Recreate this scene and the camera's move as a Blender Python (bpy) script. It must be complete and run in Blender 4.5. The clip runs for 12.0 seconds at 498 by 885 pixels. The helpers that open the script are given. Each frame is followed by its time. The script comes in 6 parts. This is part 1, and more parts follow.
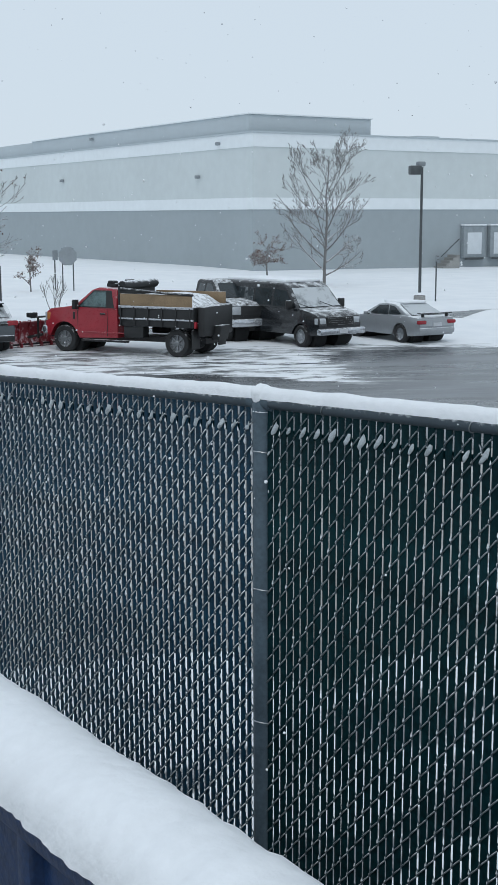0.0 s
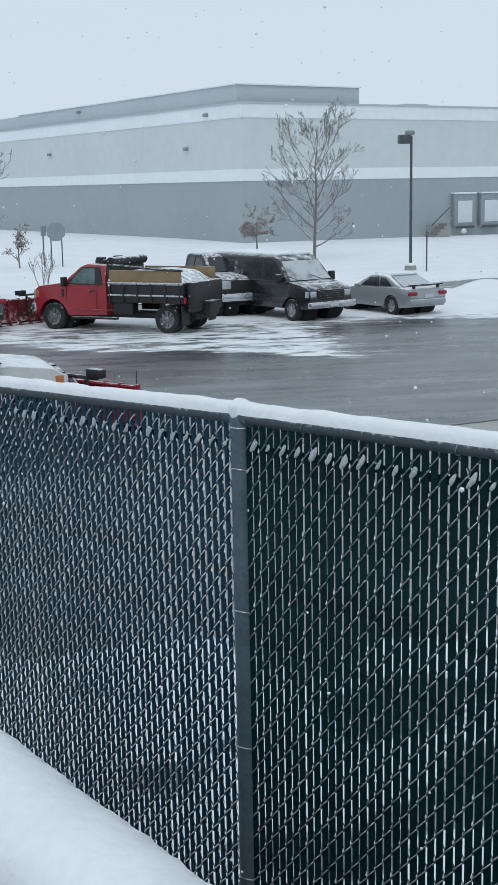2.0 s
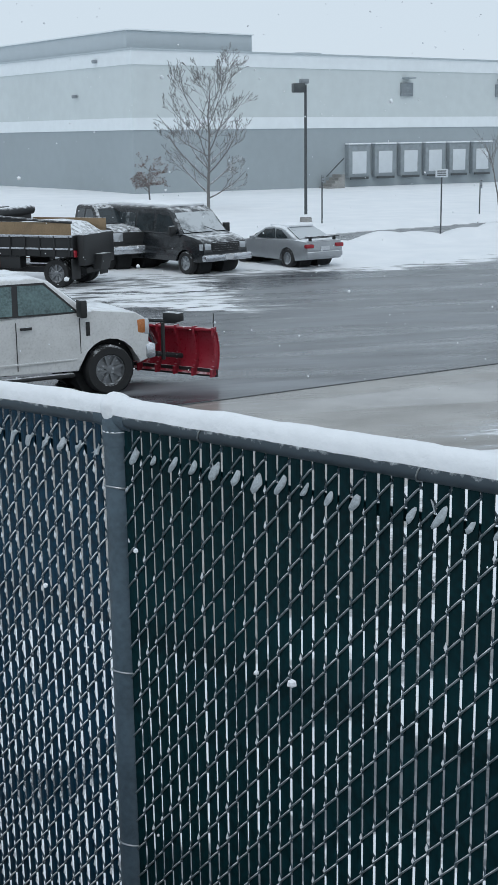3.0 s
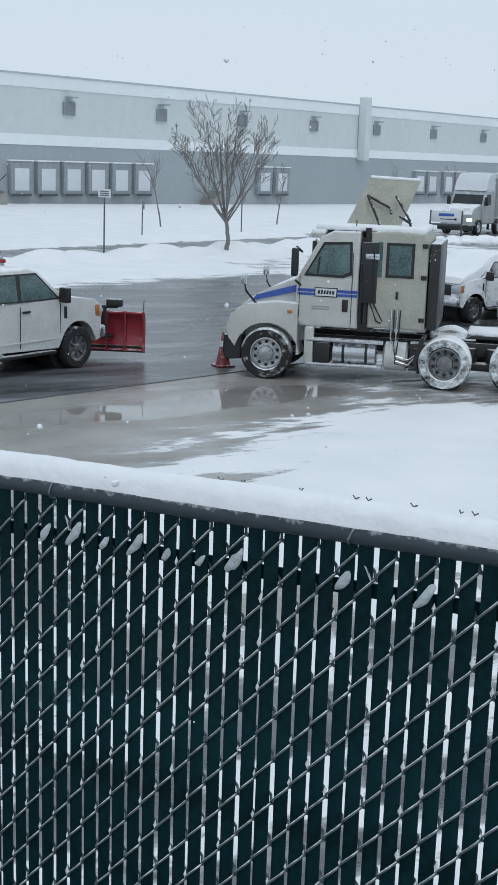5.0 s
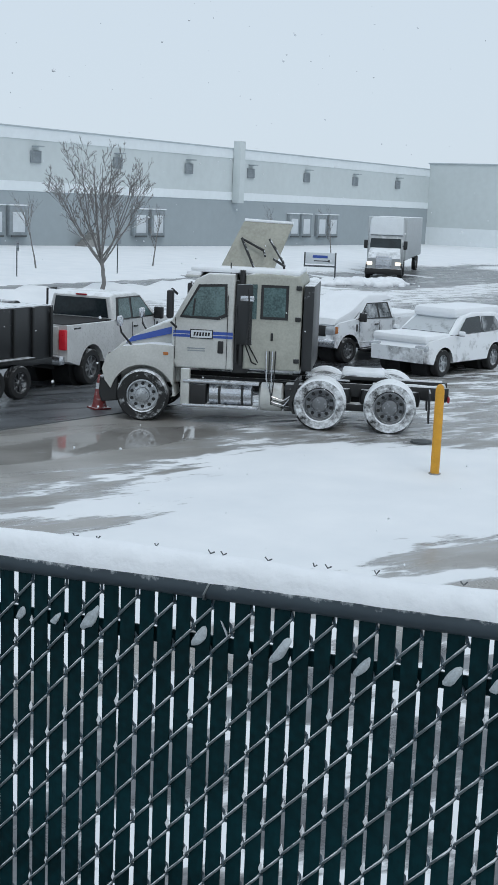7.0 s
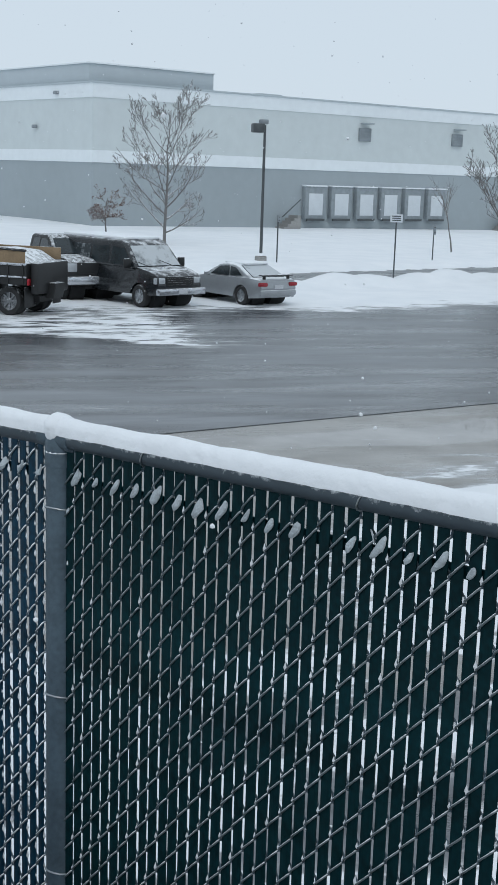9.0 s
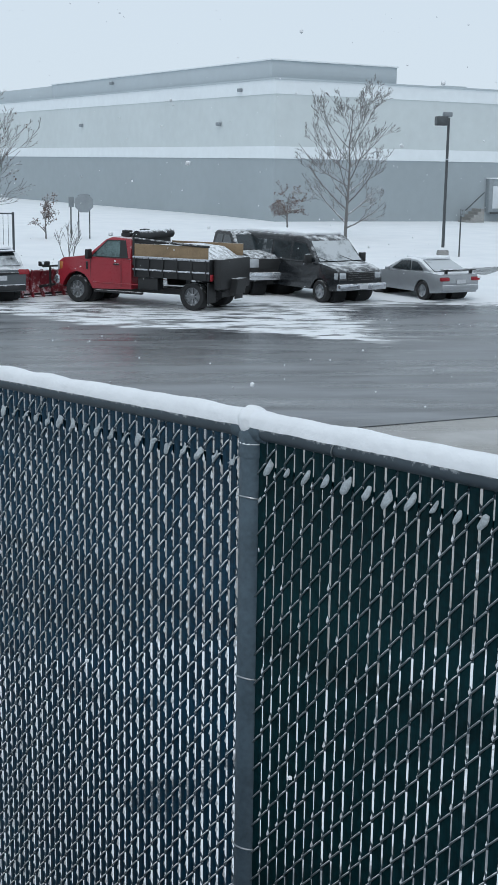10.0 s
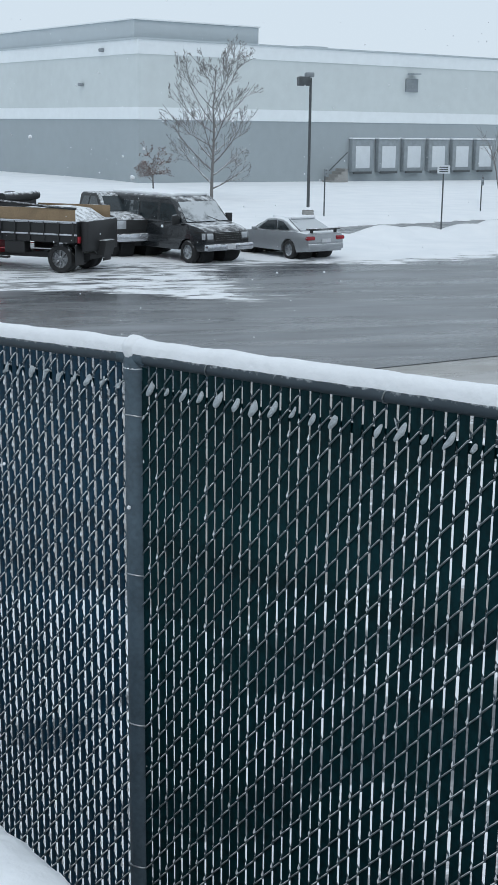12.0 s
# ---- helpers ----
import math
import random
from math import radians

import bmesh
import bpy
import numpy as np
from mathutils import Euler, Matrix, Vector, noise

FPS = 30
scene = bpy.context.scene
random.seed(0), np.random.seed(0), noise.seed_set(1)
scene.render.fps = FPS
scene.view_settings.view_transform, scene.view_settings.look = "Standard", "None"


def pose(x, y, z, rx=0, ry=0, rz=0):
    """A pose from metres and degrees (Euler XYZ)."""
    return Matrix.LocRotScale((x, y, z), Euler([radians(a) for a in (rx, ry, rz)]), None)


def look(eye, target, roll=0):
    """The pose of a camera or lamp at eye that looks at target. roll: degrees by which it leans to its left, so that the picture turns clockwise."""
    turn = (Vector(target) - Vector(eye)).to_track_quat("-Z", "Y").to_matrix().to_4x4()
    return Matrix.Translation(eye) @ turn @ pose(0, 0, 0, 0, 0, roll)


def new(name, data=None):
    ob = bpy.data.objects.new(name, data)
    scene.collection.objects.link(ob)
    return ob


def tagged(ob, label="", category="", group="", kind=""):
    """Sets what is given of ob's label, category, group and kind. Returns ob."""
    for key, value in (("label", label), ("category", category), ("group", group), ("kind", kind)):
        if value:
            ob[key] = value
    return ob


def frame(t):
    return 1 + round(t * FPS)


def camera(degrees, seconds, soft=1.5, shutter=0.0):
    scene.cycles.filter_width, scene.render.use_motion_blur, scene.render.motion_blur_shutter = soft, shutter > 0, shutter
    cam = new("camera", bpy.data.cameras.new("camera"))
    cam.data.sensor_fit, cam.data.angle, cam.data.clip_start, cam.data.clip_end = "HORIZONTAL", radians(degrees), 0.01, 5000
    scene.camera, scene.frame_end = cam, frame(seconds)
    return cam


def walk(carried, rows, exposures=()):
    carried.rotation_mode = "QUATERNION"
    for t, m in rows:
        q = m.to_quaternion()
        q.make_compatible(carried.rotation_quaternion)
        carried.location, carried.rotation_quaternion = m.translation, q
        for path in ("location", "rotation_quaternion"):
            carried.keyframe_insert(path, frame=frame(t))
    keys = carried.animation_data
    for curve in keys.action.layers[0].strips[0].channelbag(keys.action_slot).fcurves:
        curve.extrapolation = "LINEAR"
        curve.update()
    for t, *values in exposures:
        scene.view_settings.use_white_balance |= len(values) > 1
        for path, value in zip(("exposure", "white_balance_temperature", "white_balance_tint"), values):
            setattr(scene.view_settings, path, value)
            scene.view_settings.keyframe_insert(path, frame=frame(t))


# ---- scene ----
cam = camera(22.085, 12.0, soft=1.5)


def aim(x, y, z, yaw, pitch, roll):
    """Camera pose: yaw to the left of +y, pitch upwards and roll, in degrees."""
    return pose(x, y, z, 90 + pitch, 0, yaw) @ pose(0, 0, 0, 0, 0, roll)


PATH = [
    (0, -0.232, -1.028, 4.234, -7.84, -10.06, -0.17),
    (0.5, -0.218, -0.930, 4.229, -5.94, -9.96, -0.53),
    (1, -0.217, -0.929, 4.231, -5.56, -10.26, -0.57),
    (1.5, -0.215, -0.903, 4.234, -6.53, -10.76, -0.84),
    (2, -0.160, -0.849, 4.334, -8.11, -11.36, -1.08),
    (2.5, -0.029, -0.133, 4.284, -10.15, -13.21, -1.34),
    (3, 0.007, 0.047, 4.271, -12.84, -13.55, -0.77),
    (3.5, 0.016, 0.039, 4.266, -16.74, -12.98, 0.15),
    (3.7, 0.025, 0.042, 4.269, -18.59, -12.71, 0.76),
    (5.3, 0.084, 0.049, 4.259, -29.06, -12.54, 1.72),
    (5.5, 0.093, 0.045, 4.261, -29.39, -12.45, 1.51),
    (6, 0.091, 0.056, 4.267, -29.84, -12.22, 1.18),
    (6.5, 0.094, 0.039, 4.270, -30.80, -11.70, 1.29),
    (6.7, 0.104, 0.042, 4.278, -31.92, -11.25, 1.76),
    (7.3, 0.105, 0.040, 4.280, -34.20, -10.10, 2.40),
    (8.3, 0.072, 0.036, 4.279, -27.55, -9.63, 2.91),
    (8.5, 0.068, 0.037, 4.273, -24.72, -10.08, 2.82),
    (9, 0.015, 0.043, 4.250, -15.23, -11.88, 1.87),
    (9.5, -0.004, 0.058, 4.249, -9.13, -12.73, 1.05),
    (10, -0.025, -0.029, 4.260, -7.08, -12.29, 0.89),
    (10.5, -0.091, -0.351, 4.277, -6.35, -11.76, 1.03),
    (11, -0.106, -0.464, 4.265, -6.46, -12.44, 0.94),
    (11.5, -0.095, -0.458, 4.254, -7.79, -13.47, 0.64),
    (12, -0.110, -0.457, 4.253, -12.98, -13.88, 0.65),
]
walk(cam, [(t, aim(*row)) for t, *row in PATH], [(0, 0.04), (3.7, 0.06), (5.5, 0.05), (6.7, 0.05), (8.5, -0.03), (9.5, 0.08), (12, 0.10)])

# ---- light: an overcast, snowing sky ----
world = bpy.data.worlds.new("world")
scene.world = world
world.use_nodes = True
wn = world.node_tree.nodes
sky = wn.new("ShaderNodeTexSky")
sky.sky_type, sky.sun_disc = "NISHITA", False
sky.sun_elevation, sky.sun_rotation = radians(38), radians(200)
sky_gain = wn.new("ShaderNodeVectorMath")
sky_gain.operation = "SCALE"
sky_gain.inputs["Scale"].default_value = 0.05
cloud = wn.new("ShaderNodeMix")
cloud.data_type = "RGBA"
cloud.inputs["Factor"].default_value = 0.93
cloud.inputs[7].default_value = (0.635, 0.738, 0.836, 1)
world.node_tree.links.new(sky.outputs["Color"], sky_gain.inputs[0])
world.node_tree.links.new(sky_gain.outputs["Vector"], cloud.inputs[6])
world.node_tree.links.new(cloud.outputs[2], wn["Background"].inputs["Color"])
wn["Background"].inputs["Strength"].default_value = 1.0

sun = new("sun", bpy.data.lights.new("sun", "SUN"))
sun.data.energy, sun.data.angle, sun.data.color = 0.5, radians(25), (1.0, 0.97, 0.93)
sun.matrix_world = look((0, 0, 30), (5, 22, 0))


# ---- materials ----
def material(name, colour, rough=0.6, metal=0.0, vary=0.15, scale=6.0, bump=0.0, bump_scale=60.0, second=None, coat=0.0, gloss=0.5):
    """A principled material with colour variation at two scales and fine relief."""
    m = bpy.data.materials.new(name)
    m.use_nodes = True
    n, link = m.node_tree.nodes, m.node_tree.links.new
    p = n["Principled BSDF"]
    tc = n.new("ShaderNodeTexCoord")
    big, small = n.new("ShaderNodeTexNoise"), n.new("ShaderNodeTexNoise")
    for node, s in ((big, scale), (small, scale * 9)):
        node.inputs["Scale"].default_value, node.inputs["Detail"].default_value = s, 5
        link(tc.outputs["Object"], node.inputs["Vector"])
    both = n.new("ShaderNodeMath")
    both.operation = "ADD"
    link(big.outputs["Fac"], both.inputs[0])
    link(small.outputs["Fac"], both.inputs[1])
    ramp = n.new("ShaderNodeMapRange")
    ramp.inputs["From Min"].default_value, ramp.inputs["From Max"].default_value = 0.75, 1.25
    link(both.outputs[0], ramp.inputs["Value"])
    mix = n.new("ShaderNodeMix")
    mix.data_type = "RGBA"
    link(ramp.outputs[0], mix.inputs["Factor"])
    lo = second or tuple(c * (1 - vary) for c in colour)
    hi = tuple(min(1, c * (1 + vary)) for c in colour)
    mix.inputs[6].default_value, mix.inputs[7].default_value = (*lo, 1), (*hi, 1)
    link(mix.outputs[2], p.inputs["Base Color"])
    rr = n.new("ShaderNodeMapRange")
    rr.inputs["To Min"].default_value, rr.inputs["To Max"].default_value = max(0.02, rough - 0.1), min(1, rough + 0.1)
    link(small.outputs["Fac"], rr.inputs["Value"])
    link(rr.outputs[0], p.inputs["Roughness"])
    p.inputs["Metallic"].default_value = metal
    p.inputs["Coat Weight"].default_value = coat
    p.inputs["Specular IOR Level"].default_value = gloss
    if bump:
        fine, b = n.new("ShaderNodeTexNoise"), n.new("ShaderNodeBump")
        fine.inputs["Scale"].default_value, fine.inputs["Detail"].default_value = bump_scale, 6
        link(tc.outputs["Object"], fine.inputs["Vector"])
        link(fine.outputs["Fac"], b.inputs["Height"])
        b.inputs["Strength"].default_value, b.inputs["Distance"].default_value = bump, 0.02
        link(b.outputs["Normal"], p.inputs["Normal"])
    return m


def dusted(name, colour, rough=0.35, metal=0.0, snow=0.5, coat=0.0, scale=2.5, upward=0.55, vary=0.08, cover=(0.84, 0.87, 0.9)):
    """Paint with snow that lies on the surfaces which face upwards, and thin patches elsewhere."""
    m = material(name, colour, rough, metal, vary, 3.0, coat=coat)
    n, link = m.node_tree.nodes, m.node_tree.links.new
    p = n["Principled BSDF"]
    geo, split = n.new("ShaderNodeNewGeometry"), n.new("ShaderNodeSeparateXYZ")
    link(geo.outputs["Normal"], split.inputs[0])
    tc, noise_a = n.new("ShaderNodeTexCoord"), n.new("ShaderNodeTexNoise")
    noise_a.inputs["Scale"].default_value, noise_a.inputs["Detail"].default_value = scale, 9
    noise_a.inputs["Roughness"].default_value = 0.68
    link(tc.outputs["Object"], noise_a.inputs["Vector"])
    a = n.new("ShaderNodeMath")
    a.operation = "MULTIPLY_ADD"
    a.inputs[1].default_value, a.inputs[2].default_value = upward, snow - upward * 0.5 - 0.5
    link(split.outputs["Z"], a.inputs[0])
    b = n.new("ShaderNodeMath")
    link(a.outputs[0], b.inputs[0])
    link(noise_a.outputs["Fac"], b.inputs[1])
    fac = n.new("ShaderNodeMapRange")
    fac.inputs["From Min"].default_value, fac.inputs["From Max"].default_value = 0.40, 0.64
    link(b.outputs[0], fac.inputs["Value"])
    white = n.new("ShaderNodeBsdfPrincipled")
    white.inputs["Base Color"].default_value, white.inputs["Roughness"].default_value = (*cover, 1), 0.8
    mix = n.new("ShaderNodeMixShader")
    link(fac.outputs[0], mix.inputs[0])
    link(p.outputs[0], mix.inputs[1])
    link(white.outputs[0], mix.inputs[2])
    link(mix.outputs[0], n["Material Output"].inputs["Surface"])
    return m


def ground_material():
    m = bpy.data.materials.new("lot_ground")
    m.use_nodes = True
    n, link = m.node_tree.nodes, m.node_tree.links.new
    p = n["Principled BSDF"]
    tc = n.new("ShaderNodeTexCoord")

    def attr(name):
        a = n.new("ShaderNodeAttribute")
        a.attribute_name = name
        return a.outputs["Fac"]

    def tex(scale, stretch=(1, 1, 1), detail=6, turn=0.0, rough=0.55):
        mp, t = n.new("ShaderNodeMapping"), n.new("ShaderNodeTexNoise")
        mp.inputs["Scale"].default_value, mp.inputs["Rotation"].default_value = stretch, (0, 0, turn)
        t.inputs["Scale"].default_value, t.inputs["Detail"].default_value, t.inputs["Roughness"].default_value = scale, detail, rough
        link(tc.outputs["Object"], mp.inputs["Vector"])
        link(mp.outputs[0], t.inputs["Vector"])
        return t.outputs["Fac"]

    def calc(op, a, b, c=None):
        node = n.new("ShaderNodeMath")
        node.operation = op
        for k, v in enumerate((a, b, c)):
            if v is None:
                continue
            if isinstance(v, float):
                node.inputs[k].default_value = v
            else:
                link(v, node.inputs[k])
        return node.outputs[0]

    def remap(v, a, b, c=0.0, d=1.0):
        node = n.new("ShaderNodeMapRange")
        for k, x in zip(("From Min", "From Max", "To Min", "To Max"), (a, b, c, d)):
            node.inputs[k].default_value = x
        link(v, node.inputs["Value"])
        return node.outputs[0]

    def blend(f, a, b):
        node = n.new("ShaderNodeMix")
        node.data_type = "RGBA"
        link(f, node.inputs["Factor"])
        for k, v in ((6, a), (7, b)):
            if isinstance(v, tuple):
                node.inputs[k].default_value = (*v, 1)
            else:
                link(v, node.inputs[k])
        return node.outputs[2]

    streak = tex(1.15, (0.34, 1.6, 1), 9, radians(-14), 0.64)
    patch, grain, broad = tex(0.7, detail=5), tex(40.0, detail=4), tex(0.12, detail=3)
    asphalt = blend(remap(grain, 0.3, 0.7), (0.038, 0.041, 0.046), (0.074, 0.079, 0.087))
    film = remap(calc("ADD", streak, calc("MULTIPLY", broad, 0.5)), 0.62, 1.05)
    asphalt = blend(film, asphalt, (0.20, 0.215, 0.232))
    sheets = tex(0.42, (0.3, 1.5, 1), 7, radians(-20), 0.62)
    asphalt = blend(remap(sheets, 0.50, 0.64, 0.0, 0.75), asphalt, (0.26, 0.275, 0.295))
    concrete = blend(remap(patch, 0.3, 0.7), (0.22, 0.21, 0.195), (0.38, 0.37, 0.35))
    concrete = blend(remap(grain, 0.35, 0.75, 0.0, 0.25), concrete, (0.12, 0.115, 0.11))
    base = blend(attr("concrete"), asphalt, concrete)
    cover = calc("ADD", attr("snow"), calc("MULTIPLY_ADD", streak, 0.9, -0.45))
    cover = calc("ADD", cover, calc("MULTIPLY_ADD", patch, 0.35, -0.175))
    lumps = tex(1.9, (0.55, 1.25, 1), 7, radians(-25), 0.6)
    cover = calc("ADD", cover, calc("MULTIPLY_ADD", lumps, 0.7, -0.35))
    flecks = tex(4.2, (0.4, 1.4, 1), 8, radians(-18), 0.62)
    cover = calc("ADD", cover, calc("MULTIPLY_ADD", flecks, 0.6, -0.3))
    mask = remap(cover, 0.47, 0.56)
    snow_tint = blend(remap(patch, 0.3, 0.7), (0.78, 0.81, 0.84), (0.86, 0.88, 0.9))
    slush = blend(remap(cover, 0.34, 0.50), base, (0.36, 0.37, 0.38))
    colour = blend(mask, slush, snow_tint)
    link(colour, p.inputs["Base Color"])
    wet = attr("wet")
    pool = remap(calc("ADD", wet, calc("MULTIPLY_ADD", patch, 0.5, -0.25)), 0.4, 0.6)
    dry = calc("ADD", remap(grain, 0.2, 0.8, 0.12, 0.3), remap(sheets, 0.42, 0.62, 0.0, 0.25))
    node = n.new("ShaderNodeMix")
    link(pool, node.inputs["Factor"])
    link(dry, node.inputs[2])
    node.inputs[3].default_value = 0.03
    rough = n.new("ShaderNodeMix")
    link(mask, rough.inputs["Factor"])
    link(node.outputs[0], rough.inputs[2])
    rough.inputs[3].default_value = 0.75
    link(rough.outputs[0], p.inputs["Roughness"])
    b = n.new("ShaderNodeBump")
    link(calc("ADD", calc("MULTIPLY", mask, 1.2), calc("MULTIPLY", grain, 0.12)), b.inputs["Height"])
    b.inputs["Distance"].default_value = 0.02
    link(calc("MULTIPLY_ADD", pool, -0.5, 0.5), b.inputs["Strength"])
    link(b.outputs["Normal"], p.inputs["Normal"])
    return m


SNOW = material("snow", (0.85, 0.875, 0.905), 0.75, vary=0.03, scale=3.0, bump=0.35, bump_scale=25.0)
# snow of the mesh clumps, their shade put into a greyer colour
SNOW_SHADED = material("icy_slush", (0.46, 0.51, 0.54), 0.45, vary=0.2, scale=40.0, bump=0.3, bump_scale=120.0)
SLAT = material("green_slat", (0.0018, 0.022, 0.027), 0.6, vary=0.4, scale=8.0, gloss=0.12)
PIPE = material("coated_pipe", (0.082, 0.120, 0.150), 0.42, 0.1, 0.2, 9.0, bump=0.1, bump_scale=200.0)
TIE = material("tie_wire", (0.42, 0.45, 0.47), 0.35, 0.8, 0.1, 40.0)
BLUE = material("blue_paint", (0.012, 0.035, 0.10), 0.35, vary=0.35, scale=7.0, bump=0.25, bump_scale=30.0)
CONC = material("cast_concrete", (0.30, 0.30, 0.29), 0.85, vary=0.2, scale=1.5, bump=0.3)
# far wall and roof greys, paled to hold the haze of falling snow
GREY_DARK = material("grey_wall_paint", (0.345, 0.39, 0.412), 0.8, vary=0.04, scale=0.15)
GREY_MID = material("pale_grey_wall_paint", (0.60, 0.65, 0.655), 0.8, vary=0.04, scale=0.15)
GREY_PALE = material("whitish_wall_band", (0.80, 0.845, 0.865), 0.8, vary=0.03, scale=0.2)
GREY_TOP = material("roof_block_paint", (0.455, 0.51, 0.54), 0.8, vary=0.03, scale=0.2)
DOOR = material("dock_door_white", (0.62, 0.66, 0.69), 0.6, vary=0.05, scale=2.0)
# dark seal colour, lifted to include distance haze
SEAL = material("dock_seal_dark", (0.27, 0.305, 0.325), 0.8, vary=0.15, scale=3.0)
STEEL = material("painted_steel_dark", (0.085, 0.095, 0.10), 0.5, 0.3, 0.2, 4.0)
VENT = material("vent_grey", (0.26, 0.29, 0.31), 0.7, vary=0.1, scale=3.0)
# the same green slat, with a bluish sky sheen put into its colour
SLAT_SKY_SHEEN = material("blue_green_slat", (0.003, 0.032, 0.060), 0.5, vary=0.4, scale=8.0, gloss=0.28)
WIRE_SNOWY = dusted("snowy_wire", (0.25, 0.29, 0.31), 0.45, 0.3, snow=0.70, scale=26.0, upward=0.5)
RAIL = dusted("frosted_pipe", (0.062, 0.084, 0.102), 0.42, 0.1, snow=0.56, scale=45.0, upward=0.5)
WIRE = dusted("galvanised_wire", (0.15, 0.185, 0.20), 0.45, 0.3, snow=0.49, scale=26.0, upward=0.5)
# bark under snow, its colour lightened for haze over the far trees
BARK = dusted("snowy_bark", (0.18, 0.175, 0.17), 0.9, snow=0.44, scale=9.0, upward=0.35)
LEAF = dusted("brown_leaf", (0.12, 0.075, 0.06), 0.8, snow=0.36, scale=9.0)
GROUND = ground_material()


# ---- building blocks ----
def part(name, bm, mat, parent=None, label="", smooth=True):
    bmesh.ops.recalc_face_normals(bm, faces=bm.faces)
    me = bpy.data.meshes.new(name)
    bm.to_mesh(me)
    bm.free()
    me.materials.append(mat)
    if smooth:
        me.shade_smooth()
        me.set_sharp_from_angle(angle=radians(38))
    ob = new(name, me)
    if parent:
        ob.parent = parent
    if label:
        ob["label"] = label
    return ob


def add_box(bm, c, s, bevel=0.0, turn=0.0):
    """A box of size s round the centre c, its edges rounded."""
    vs = bmesh.ops.create_cube(bm, size=1, matrix=pose(*c, 0, 0, turn) @ Matrix.Diagonal((*s, 1)))["verts"]
    if bevel:
        bmesh.ops.bevel(bm, geom=list({e for v in vs for e in v.link_edges}), offset=bevel, segments=2, affect="EDGES", profile=0.5)
    return bm


def box(c, s, bevel=0.0, turn=0.0):
    return add_box(bmesh.new(), c, s, bevel, turn)


def add_tube(bm, points, radii, sides=8, cap=True):
    """A tube along points, with a radius each."""
    pts = [Vector(p) for p in points]
    if not isinstance(radii, (list, tuple)):
        radii = [radii] * len(pts)
    rings = []
    for i, p in enumerate(pts):
        d = (pts[min(i + 1, len(pts) - 1)] - pts[max(i - 1, 0)]).normalized()
        ref = Vector((0, 0, 1)) if abs(d.z) < 0.9 else Vector((1, 0, 0))
        a = d.cross(ref).normalized()
        b = d.cross(a)
        rings.append([bm.verts.new(p + (a * math.cos(q) + b * math.sin(q)) * radii[i]) for q in (2 * math.pi * k / sides for k in range(sides))])
    for r, s in zip(rings, rings[1:]):
        for k in range(sides):
            bm.faces.new((r[k], r[(k + 1) % sides], s[(k + 1) % sides], s[k]))
    if cap:
        bm.faces.new(rings[0][::-1])
        bm.faces.new(rings[-1])
    return bm


def tube(points, radii, sides=8):
    return add_tube(bmesh.new(), points, radii, sides)


def empty(name, m=None):
    ob = new(name)
    if m is not None:
        ob.matrix_basis = m
    return ob


# ---- ground: one sheet, with the lot, the apron, the street and the snow field ----
U, N = (0.9133, 0.4073), (-0.4073, 0.9133)  # along the warehouse front, and away from it


def step(a, b, x):
    q = np.clip((x - a) / (b - a), 0, 1)
    return q * q * (3 - 2 * q)


